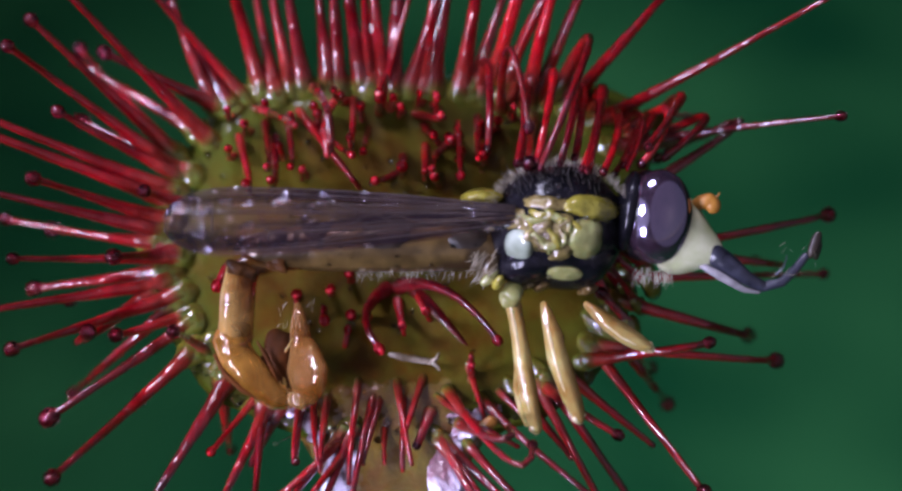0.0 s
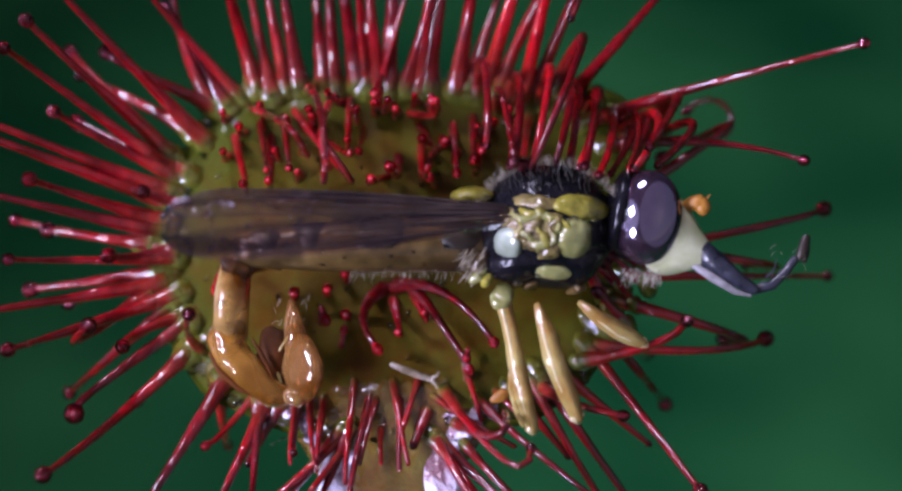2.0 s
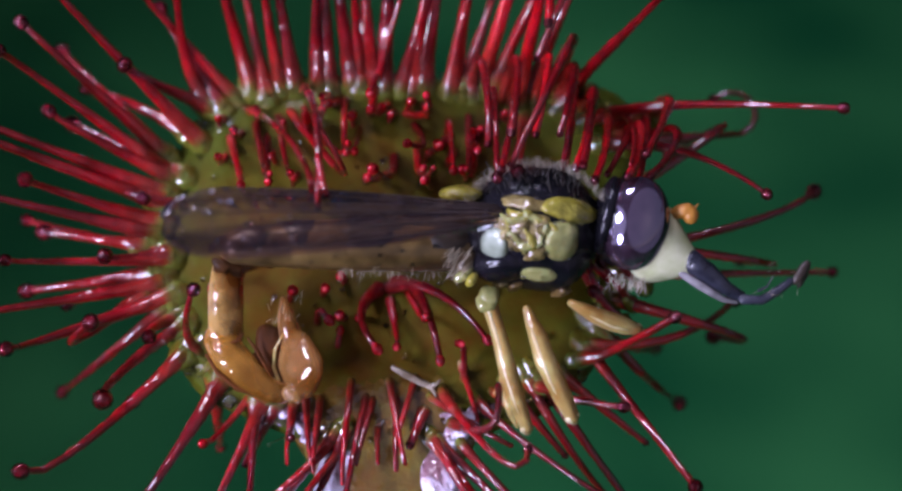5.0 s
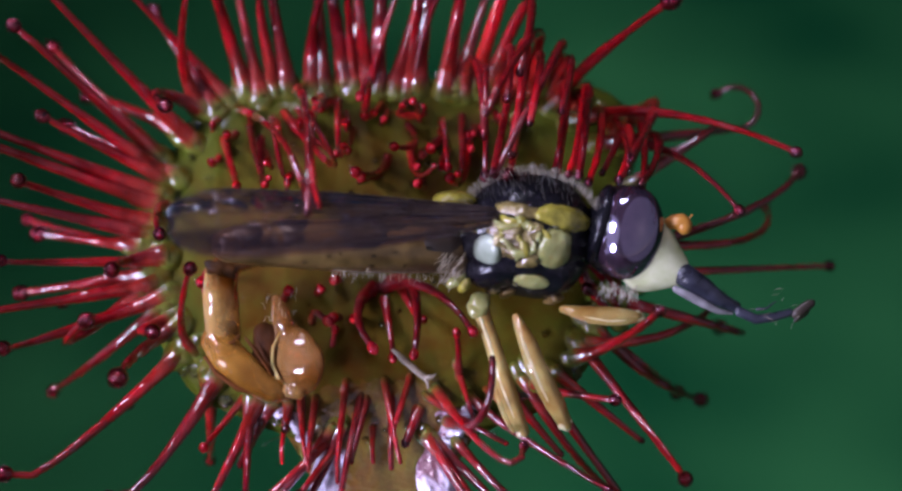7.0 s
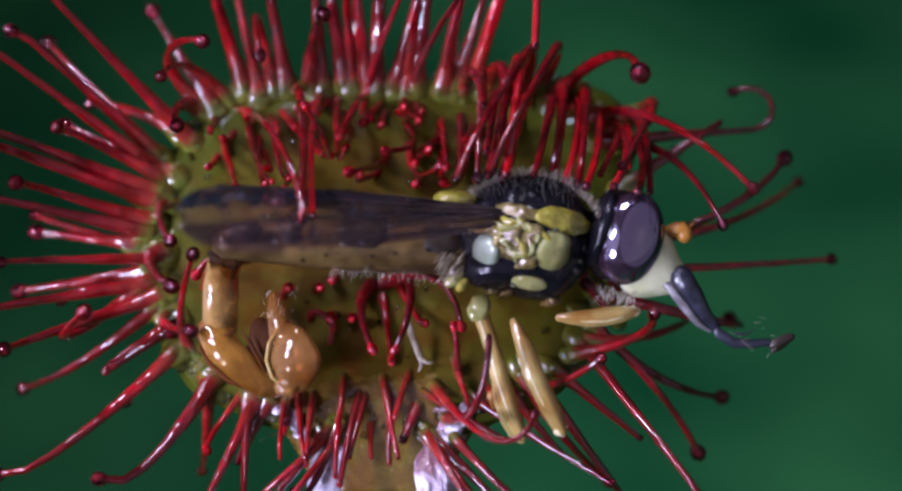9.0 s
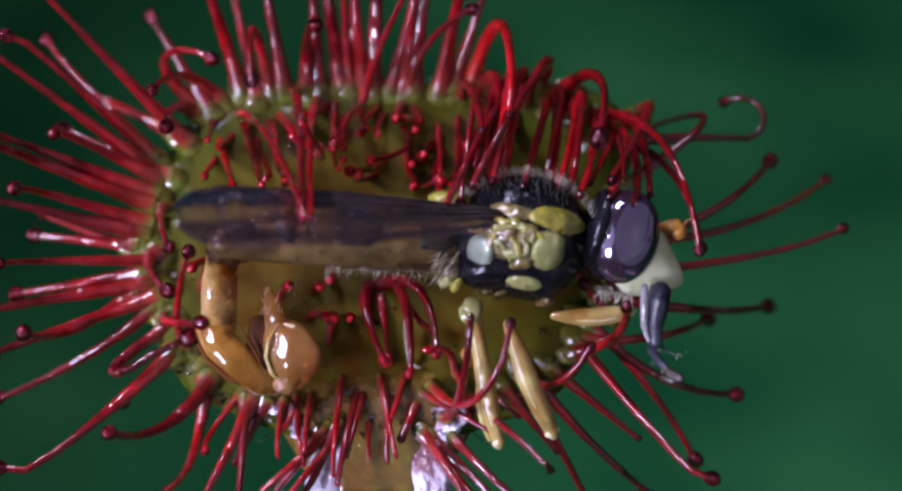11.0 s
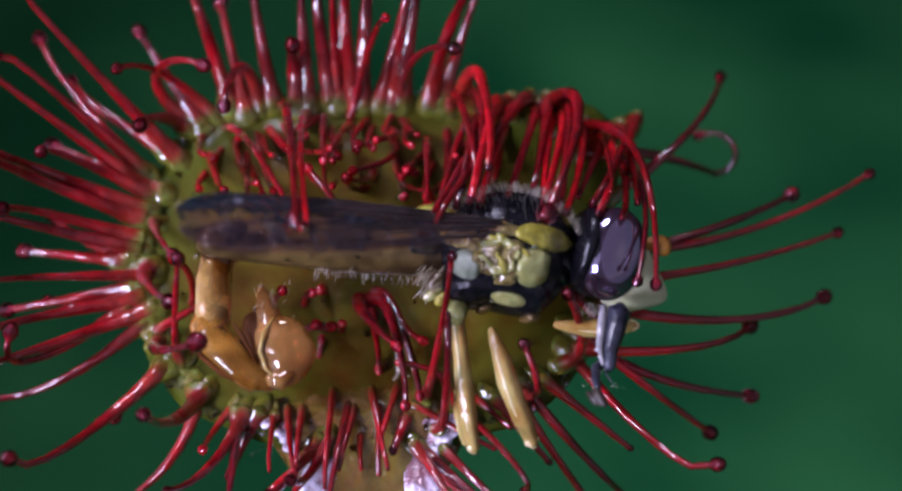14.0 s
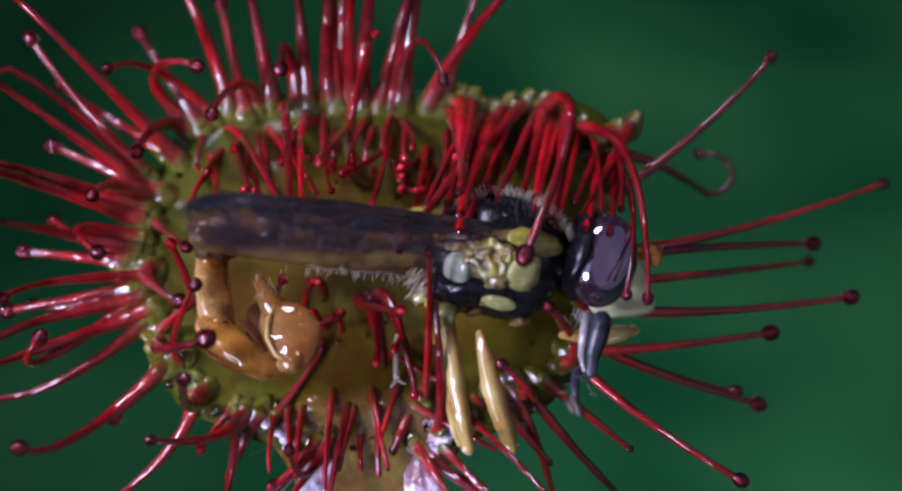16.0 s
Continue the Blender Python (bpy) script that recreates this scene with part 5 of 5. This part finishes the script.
def make_head():
    def at_neck(bm):
        bmesh.ops.translate(bm, verts=bm.verts[:], vec=-NAPE)
        return bm
    bm = bmesh.new()
    blob(bm, (168, 18, -5), (55, 80, 85), -8, 0.05, 0.02, 28, 18)
    blob(bm, (140, 25, 20), (24, 72, 60), -10, 0.0, 0.02, 24, 14)
    head = part("head", at_neck(bm), BLACK, fly, "black head capsule")
    bm = bmesh.new()
    blob(bm, (190, 15, 40), (59, 82, 48), -6, 0.0, 0.02, 48, 32)
    part("eye", at_neck(bm), EYEM, head, "large glossy dark violet compound eye")
    bm = bmesh.new()
    blob(bm, (190, 15, -50), (57, 80, 50), -6, 0.0, 0.02, 24, 16)
    part("eye", at_neck(bm), EYEM, head)
    bm = bmesh.new()
    blob(bm, (222, -6, 5), (55, 73, 54), 20, 0.0, 0.02, 40, 28)
    for w in bm.verts:
        d = (w.co - Vector((222, -10, 5))).normalized()
        w.co += Vector((0.85, -0.45, 0.1)) * 36 * math.exp(-((1 - d.dot(Vector((0.9, -0.42, 0.1)))) / 0.14) ** 1.0)
        w.co += Vector((-0.3, -0.8, 0)) * 14 * math.exp(-((1 - d.dot(Vector((-0.25, -0.95, 0.1)))) / 0.2))
        w.co *= 1 + 0.004 * noise.noise(w.co * 0.03)
    part("face", at_neck(bm), FACE, head, "pale yellow-green waxy face")
    bm = bmesh.new()
    tube(bm, [(250, 34, 20), (266, 40, 30), (282, 42, 34)], [8, 13, 15], 12)
    blob(bm, (284, 36, 36), (14, 17, 12), 20, 0.1, 0.05, 14, 9)
    tube(bm, [(288, 44, 36), (296, 56, 40)], [2.2, 1.2], 6)
    part("antenna", at_neck(bm), ORANGE, head, "short orange antenna")
    rng = random.Random(8)
    roots = [((rng.uniform(148, 215), rng.uniform(-92, -72), rng.uniform(10, 60)), (rng.uniform(-0.5, 0.2), -0.9, rng.uniform(0, 0.5))) for _ in range(90)]
    hair = bmesh.new()
    bristles(hair, roots, (10, 22), 9, 0.5)
    tagged(part("hair", at_neck(hair), HAIRM, head, "pale beard under the head"), kind="stuff")
    MOVES.append((head, [(t, metres(Matrix.Translation(NAPE) @ pose(0, 0, 0, 0, yaw, -turn))) for t, turn, yaw in HEAD_ROWS]))
    return head


make_head()


def make_mouthparts():
    bm = bmesh.new()
    tube(bm, [(278, -42, 20), (312, -66, 22), (345, -92, 20), (372, -106, 18)], [20, 18, 14, 10], 16, 0.8)
    rost, rest = limb("rostrum", knobbly(bm, 4, 0.035), SMOKE, fly, "slate-dark folded mouthpart",
                      [(0, 452, -12, 160, 540, -74), (1.5, 444, -12, 160, 530, -76), (4, 426, -16, 160, 508, -84), (6.5, 408, -48, 165, 505, -112), (7, 406, -52, 165, 500, -114),
                       (9, 400, -55, 170, 462, -150), (11.5, 352, -92, 190, 335, -160), (12.5, 330, -92, 200, 308, -178), (14.5, 280, -134, 200, 268, -205), (16, 258, -140, 200, 243, -212)], 1)
    bm = bmesh.new()
    tube(bm, [(372, -106, 18), (405, -98, 20), (428, -76, 22), (448, -52, 24)], [9, 9, 8, 7], 12, 0.7)
    tube(bm, [(395, -84, 24), (408, -72, 26), (413, -52, 27)], [3, 2, 1], 6)
    tongue, back = limb("labellum", knobbly(bm, 2, 0.05), SMOKE, fly, "dark tongue with a brown lobe",
         [(0, 538, -72, 172, 630, 0), (1.5, 528, -74, 172, 620, 2), (4, 506, -82, 172, 600, -6), (6.5, 503, -110, 180, 630, -105), (7, 498, -112, 180, 628, -108),
          (9, 462, -148, 185, 602, -168), (11.5, 335, -158, 215, 345, -205), (12.5, 308, -176, 225, 322, -226), (14.5, 266, -200, 225, 255, -250), (16, 242, -205, 225, 228, -262)], 1)
    lobe = bmesh.new()
    blob(lobe, (460, -36, 26), (9, 26, 7), -22, 0.35, 0.05, 20, 12)
    blob(lobe, (467, -40, 20), (7, 18, 6), -10, 0.35, 0.05, 16, 10)
    part("lobe", lobe, BAND, tongue, "brown tongue lobe", back.inverted())
    rng = random.Random(31)
    roots = [((rng.uniform(385, 470), rng.uniform(-100, -30), rng.uniform(20, 30)), (rng.uniform(-0.6, 0.8), rng.uniform(0.2, 1), rng.uniform(0, 0.6))) for _ in range(14)]
    hair = bmesh.new()
    bristles(hair, roots, (7, 18), 32, 0.45)
    tagged(part("hair", hair, HAIRM, tongue, "sparse pale bristles", back.inverted()), kind="stuff")
    sheath = bmesh.new()
    tube(sheath, [(262, -66, 24), (300, -88, 26), (338, -110, 24), (366, -116, 20)], [6, 8, 6, 3], 10, 0.7)
    part("sheath", sheath, SHEATH, rost, "pale mouthpart edge", rest.inverted())


make_mouthparts()


def make_wing(name, rows, dy, dz, label):
    """A folded wing: a thin cambered membrane with veins."""
    def shape(f, g):
        x = -58 - 600 * f
        w = 28 + 76 * math.sin(math.pi * min(1, f * 1.15 + 0.06) * 0.5) if f < 0.8 else 104 * math.sqrt(max(0.0, 1 - ((f - 0.8) / 0.2) ** 2))
        mid = 12 - 18 * f + dy
        y = mid + (g - 0.5) * w + (16 * f if g > 0.5 else 0)
        z = dz + 14 * math.sin(math.pi * g) + 6 * noise.noise((x * 0.01, y * 0.02, dz)) + 1.0 * math.sin(g * 19 + f * 3)
        return Vector((x, y, z))
    bm = bmesh.new()
    nu, nv = 60, 14
    grid = [[bm.verts.new(shape(i / nu * 0.998, j / nv)) for j in range(nv + 1)] for i in range(nu + 1)]
    for i in range(nu):
        for j in range(nv):
            bm.faces.new((grid[i][j], grid[i + 1][j], grid[i + 1][j + 1], grid[i][j + 1]))
    wing, rest = limb(name, bm, WING, fly, label, rows, 1, ((0, 0), (4, 4), (7, 15), (9, 24), (12.5, 34), (16, 34)))
    for g0, g1, end in ((0.97, 0.98, 0.9), (0.84, 0.91, 0.93), (0.74, 0.70, 0.62), (0.58, 0.60, 0.95), (0.42, 0.34, 0.7), (0.16, 0.06, 0.8)):
        v = bmesh.new()
        pts = [shape(f * end, g0 + (g1 - g0) * f) + Vector((0, 0, 1.2)) for f in (k / 14 for k in range(15))]
        tube(v, pts, [1.9 - 1.2 * k / 14 for k in range(15)], 6)
        part("vein", v, VEIN, wing, "", rest.inverted())
    rng = random.Random(int(dz))
    for _ in range(11):
        v = bmesh.new()
        g0, g1, near, far = rng.uniform(0.1, 0.9), rng.uniform(0.05, 0.95), rng.uniform(0.0, 0.25), rng.uniform(0.4, 0.9)
        tube(v, [shape(near + (far - near) * k / 10, g0 + (g1 - g0) * k / 10 + 0.02 * math.sin(k + g0 * 9)) + Vector((0, 0, 1)) for k in range(11)], [0.4 + 0.5 * math.sin(math.pi * k / 10) for k in range(11)], 5)
        part("fold", v, VEIN, wing, "", rest.inverted())
    for _ in range(16):
        v = bmesh.new()
        f, g, size = rng.uniform(0.55, 0.95), rng.uniform(0.1, 0.95), rng.uniform(2.0, 5.0)
        blob(v, shape(f, g) + Vector((0, 0, 1)), (size * 1.6, size, size * 0.7), rng.uniform(0, 180), 0.6, 0.15, 12, 8)
        part("slime_bead", v, SLIME, wing, "clear glinting slime bead", rest.inverted())
    for f, ga, gb in ((0.45, 0.52, 0.68), (0.7, 0.2, 0.42), (0.86, 0.4, 0.74)):
        v = bmesh.new()
        tube(v, [shape(f, ga + (gb - ga) * k / 4) + Vector((0, 0, 1.2)) for k in range(5)], [0.9] * 5, 6)
        part("vein", v, VEIN, wing, "", rest.inverted())
    return wing


WING_ROWS = [(0, 106, 62, 225, -492, 38), (1.5, 96, 64, 225, -499, 31), (4, 82, 62, 225, -502, 28), (7, 78, 58, 225, -488, 36), (9, 88, 58, 225, -468, 48),
             (12.5, 92, 54, 228, -470, 52), (14.5, 84, 36, 228, -467, 40), (16, 80, 32, 228, -456, 44)]
make_wing("wing", WING_ROWS, 4, 75, "smoky folded wing with brown veins")
make_wing("wing", [(t, a, b - 2, z - 9, c - 6, d - 5) for t, a, b, z, c, d in WING_ROWS], 0, 66, "smoky folded wing beneath the other")


def make_abdomen():
    bm = bmesh.new()
    n = 22
    prof = [38 + 8 * math.sin(math.pi * k / n) - 10 * (k / n) ** 3 for k in range(n + 1)]
    line = [Vector((-85 - 430 * k / n, -38 - 6 * k / n + 6 * math.sin(math.pi * k / n), -15)) for k in range(n + 1)]
    tube(bm, line, prof, 24, 0.9)
    rows = [(0, 82, -3, 135, -348, -9), (4, 55, -6, 135, -372, -10), (7, 30, -10, 135, -384, 0), (9, 32, -14, 135, -389, 6),
            (12.5, 16, -4, 138, -399, 14), (14.5, 0, -20, 138, -414, 8), (16, -14, -18, 138, -424, 20)]
    ab, rest = limb("abdomen", bm, BELLY, fly, "slender olive abdomen with dark bands", rows, 1)
    for k0, k1 in ((1, 4), (8, 12), (15, 17), (19, 21)):
        b = bmesh.new()
        tube(b, line[k0:k1 + 1], [prof[k] + 2.0 for k in range(k0, k1 + 1)], 24, 0.9)
        mid = (line[k0].x + line[k1].x) / 2
        for w in b.verts:
            f = min(1.0, max(0.0, (w.co.y + 72) / 42))
            wave = 1 + 0.7 * noise.noise(w.co * 0.05)
            w.co = Vector((mid + (w.co.x - mid) * (0.1 + 0.9 * f) * wave, w.co.y, w.co.z - 8 * (1 - f)))
            if f < 0.2:
                w.co.y = w.co.y * 0.75 - 10
        for w in b.verts:
            w.co.x += 16 * noise.noise(w.co * 0.035) + 7 * noise.noise(w.co * 0.11)
        part("dark_band", b, BAND, ab, "", rest.inverted())
    rng = random.Random(52)
    for _ in range(18):
        b, k = bmesh.new(), rng.randrange(1, n)
        up, size = radians(rng.uniform(35, 100)), rng.uniform(1.8, 3.8)
        blob(b, line[k] + Vector((0, -math.cos(up) * prof[k], math.sin(up) * prof[k] * 0.9)), (size * 1.3, size, size), 0, 0.3, 0.1, 10, 7)
        part("slime_bead", b, SLIME, ab, "tiny clear droplet", rest.inverted())
    rng = random.Random(12)
    roots = [((rng.uniform(-330, -90), rng.uniform(-84, -72), rng.uniform(-20, 20)), (rng.uniform(-0.5, 0.3), -1, rng.uniform(0, 0.5))) for _ in range(80)]
    hair = bmesh.new()
    bristles(hair, roots, (6, 20), 13, 0.5)
    tagged(part("hair", hair, HAIRM, ab, "fringe of pale hair", rest.inverted()), kind="stuff")


make_abdomen()


def make_tail():
    rows = [(0, -374, -30, 150, -294, -264), (1.5, -382, -28, 150, -298, -264), (4, -392, -32, 150, -302, -264), (7, -412, -30, 155, -298, -258), (9, -406, -14, 155, -312, -256),
            (12.5, -406, -4, 160, -316, -232), (14.5, -418, -8, 160, -328, -236), (16, -428, -8, 160, -308, -216)]
    bm = bmesh.new()
    tube(bm, [(-415, -54, -10), (-465, -60, -12), (-510, -66, -10), (-530, -84, 0), (-536, -125, 8), (-540, -175, 10), (-540, -208, 10)],
         [18, 20, 25, 30, 32, 32, 30], 24, 0.75)
    tail, rest = limb("abdomen_tip", knobbly(bm, 7, 0.022), AMBER, fly, "amber abdomen tip bent double", rows, 1)
    back = rest.inverted()
    bm = bmesh.new()
    tube(bm, [(-553, -190, 12), (-535, -230, 18), (-505, -268, 20), (-470, -296, 18), (-445, -300, 16)], [31, 33, 31, 25, 16], 20, 0.7)
    part("last_segment", knobbly(bm, 8, 0.022), RUST, tail, "", back)
    bm = bmesh.new()
    blob(bm, (-417, -250, 22), (50, 62, 23), 6, 0.10, 0.02, 36, 22)
    for w in bm.verts:
        w.co.x -= 10 * max(0.0, (w.co.y + 250) / 63) ** 2
    tube(bm, [(-434, -212, 20), (-447, -170, 14), (-457, -138, 8)], [27, 17, 8], 16, 0.8)
    capsule = part("capsule", knobbly(bm, 4, 0.025), CAPSULE, tail, "swollen tan end capsule", back)
    edge = bmesh.new()
    tube(edge, [(-432, -196, 38), (-449, -222, 45), (-455, -252, 46), (-447, -282, 42), (-428, -302, 34)], [1.5, 3, 3.4, 3, 1.5], 8)
    lip = part("capsule_lip", edge, LEGM, tail, "pale lip of the capsule", back)
    hub, axle = back @ Vector((-420, -250, 22)), back.to_3x3() @ Vector((0, 1, 0))
    for ob in (capsule, lip):
        MOVES.append((ob, [(t, metres(Matrix.Translation(hub) @ Matrix.Rotation(radians(a), 4, axle) @ Matrix.Translation(-hub)))
                           for t, a in ((0, -50), (4, -44), (7, -34), (9, -24), (12, -8), (16, 0))]))
    bm = bmesh.new()
    tube(bm, [(-440, -298, 30), (-425, -305, 32), (-405, -290, 34)], [14, 16, 10], 14, 0.7)
    part("claw", bm, AMBER, tail, "", back)
    for c, r in (((-478, -62, 4), (24, 14, 6)), ((-530, -78, 21), (26, 12, 8))):
        bm = bmesh.new()
        blob(bm, c, r, -25, 1.0, 0.06, 26, 16)
        part("dark_spot", bm, SPOT, tail, "", back)
    for pts, w in (([(-572, -196, 18), (-552, -208, 32), (-524, -204, 35), (-507, -190, 30)], 3.0), ([(-576, -222, 22), (-558, -254, 31), (-527, -284, 34), (-488, -306, 28)], 4.5), ([(-503, -202, 32), (-486, -226, 34), (-474, -252, 32), (-460, -284, 24)], 4.0)):
        bm = bmesh.new()
        tube(bm, pts, [w * 0.5, w, w, w * 0.5], 8)
        part("crease", knobbly(bm, 4, 0.05), CAVITY, tail, "dark seam between segments", back)
    bm = bmesh.new()
    blob(bm, (-470, -236, 4), (30, 62, 16), -6, 0.3, 0.03, 24, 16)
    part("cavity", bm, CAVITY, tail, "dark hollow between the folded segments", back)
    rng = random.Random(21)
    roots = [((rng.uniform(-470, -400), rng.uniform(-180, -130), rng.uniform(0, 30)), (rng.uniform(-0.3, 0.8), 0.7, 0.4)) for _ in range(16)]
    hair = bmesh.new()
    bristles(hair, roots, (10, 18), 22, 0.5)
    tagged(part("hair", hair, HAIRM, tail, "sparse pale hair", back), kind="stuff")


make_tail()


def make_legs():
    def shell(pts, wides, label, rows, sign=-1):
        """A hollow, keeled leg joint with a pale torn end."""
        bm = bmesh.new()
        tube(bm, pts, wides, 16, 0.62)
        side = (Vector(pts[-1]) - Vector(pts[0])).normalized().cross(Vector((0, 0, 1)))
        for w in bm.verts:
            near = min((Vector(p) for p in pts), key=lambda p: (p - w.co).length)
            w.co.z += 5 * math.exp(-(((w.co - near).dot(side) + 3) / 4.5) ** 2) if w.co.z > near.z else 0
        ob, rest = limb("leg", knobbly(bm, 2.5, 0.025), LEGM, fly, label, rows, sign)
        bm = bmesh.new()
        line = [Vector(p) + side * wide * 0.35 + Vector((0, 0, wide * 0.60 - 1)) for p, wide in zip(pts[1:-1], wides[1:-1])]
        tube(bm, line, [1.2] + [3.4] * (len(line) - 2) + [1.5], 8, 0.6)
        part("keel", knobbly(bm, 2, 0.04), LEGRIM, ob, "glossy pale ridge along the leg", rest.inverted())
        bm = bmesh.new()
        end, way = Vector(pts[-1]), (Vector(pts[-1]) - Vector(pts[-2])).normalized()
        tube(bm, [end - way * 5, end, end + way * 6], [wides[-1] * 1.06, wides[-1] * 1.12, wides[-1] * 0.7], 12, 0.62)
        part("joint", knobbly(bm, 2.5, 0.09), LEGRIM, ob, "pale torn joint", rest.inverted())
        return ob, rest

    one, rest = shell([(-66, -108, 30), (-60, -135, 34), (-54, -165, 36), (-48, -200, 38), (-42, -240, 38), (-34, -280, 34), (-26, -320, 28), (-20, -352, 24)],
                      [13, 15, 14, 15, 16, 16, 14, 11], "straw-yellow leg with a rounded hip",
                      [(0, 105, -95, 180, 147, -321), (4, 74, -100, 180, 138, -328), (7, 50, -112, 180, 126, -333), (9, 50, -118, 180, 121, -338),
                       (12.5, 26, -125, 185, 61, -358), (14.5, 4, -128, 185, 36, -363), (16, -10, -130, 185, 31, -363)])
    for c, r in (((-63, -120, 42), (23, 22, 16)), ((-54, -150, 38), (11, 14, 10))):
        hip = bmesh.new()
        blob(hip, c, r, 25, 0.5, 0.05, 18, 12)
        part("hip", hip, CREAM, one, "pale yellow-green hip joint", rest.inverted())
    bm = bmesh.new()
    tube(bm, [(-54, -250, 28), (-52, -280, 26), (-42, -320, 24), (-34, -345, 20)], [4, 8, 9, 5], 10, 0.6)
    part("shin", knobbly(bm, 1.5, 0.03), LEGM, one, "", rest.inverted())
    shell([(-6, -136, 34), (0, -158, 38), (7, -185, 42), (17, -225, 42), (27, -260, 40), (40, -295, 34), (54, -332, 26)], [7, 12, 16, 19, 19, 17, 13], "straw-yellow leg",
          [(0, 160, -108, 184, 221, -299), (4, 140, -112, 184, 219, -299), (7, 112, -130, 184, 201, -318), (9, 108, -138, 184, 191, -323),
           (12.5, 88, -145, 188, 164, -333), (14.5, 66, -155, 188, 141, -358), (16, 48, -158, 188, 109, -368)])
    shell([(66, -136, 18), (82, -150, 24), (105, -168, 28), (130, -186, 26), (155, -201, 22), (176, -212, 18)], [6, 11, 15, 17, 15, 10], "straw-yellow leg held forward",
          [(0, 240, -118, 170, 341, -178), (4, 222, -112, 170, 322, -160), (7, 205, -122, 172, 328, -125), (9, 200, -135, 175, 345, -112),
           (12.5, 185, -130, 180, 306, -118), (14.5, 200, -152, 180, 325, -145), (16, 205, -165, 180, 315, -150)])
    for x, y, w, h, mat in ((-8, -104, 15, 9, BELLY), (70, -112, 16, 8, BELLY), (-36, -102, 14, 12, OCHRE)):
        bm = bmesh.new()
        blob(bm, (x, y, 12), (w, h, 24), 20, 0.7, 0.05, 18, 12)
        part("coxa", bm, mat, fly, "crumpled leg joint")
    bm = bmesh.new()
    blob(bm, (-104, -94, 48), (15, 12, 12), 20, 0.5, 0.05, 14, 9)
    tube(bm, [(-84, -70, 40), (-92, -84, 46), (-100, -92, 48)], [5, 6, 7], 10)
    part("halter", bm, CREAM, fly, "small yellow balancing knob")


make_legs()


def scrap(name, label, category, bm, mat, rows, z):
    """A loose bit on the leaf. Rows: seconds, x, y, turn."""
    ob = tagged(part(name, bm, mat), label, category)
    ob.matrix_world = PLAN @ metres(Matrix.Translation((*rows[0][1:3], z)) @ pose(0, 0, 0, 0, 0, rows[0][3]))
    SCRAPS.append((ob, [(t, PLAN @ metres(Matrix.Translation((x, y, z)) @ pose(0, 0, 0, 0, 0, a))) for t, x, y, a in rows]))


SCRAPS = []
sliver = bmesh.new()
tube(sliver, [(-42, 8, 0), (-20, 3, 4), (10, -2, 6), (34, -6, 3)], [4, 6, 6, 5], 8, 0.6)
tube(sliver, [(30, -4, 3), (38, 2, 5), (41, 10, 7)], [4, 3, 2], 6)
tube(sliver, [(30, -6, 3), (38, -12, 5), (42, -18, 5)], [4, 3, 2], 6)
scrap("shed_skin", "pale translucent shred of shed skin on the leaf", "scrap", sliver, DEBRIS,
      [(0, -62, -193, 0), (1.5, -62, -212, -8), (4, -60, -228, -14), (7, -66, -206, -30), (9, -60, -168, -60), (11.5, -76, -172, -75), (16, -92, -196, -80)], 92)
flake = bmesh.new()
blob(flake, (0, 0, 0), (18, 11, 6), 30, 0.4, 0.06, 16, 10)
scrap("orange_flake", "tiny orange flake caught between the tentacles", "scrap", flake, ORANGE,
      [(0, 62, -300, 0), (1.5, 82, -258, 0), (4, 84, -248, 10), (7, 90, -228, 30), (9, 72, -258, 70), (11.5, 20, -160, 80), (12.5, 12, -126, 90), (16, -30, -150, 90)], 150)


def motions():
    walk(leaf, [(t, PLAN @ metres(leaf_pose(t))) for t in sorted({r[0] for r in LEAF_ROWS})])
    walk(fly, [(t, PLAN @ metres(fly_pose(t))) for t in sorted({r[0] for r in FLY_ROWS})])
    for ob, rows in MOVES + SCRAPS:
        if len(rows) > 1:
            walk(ob, rows)
        else:
            ob.matrix_basis = rows[0][1]


motions()
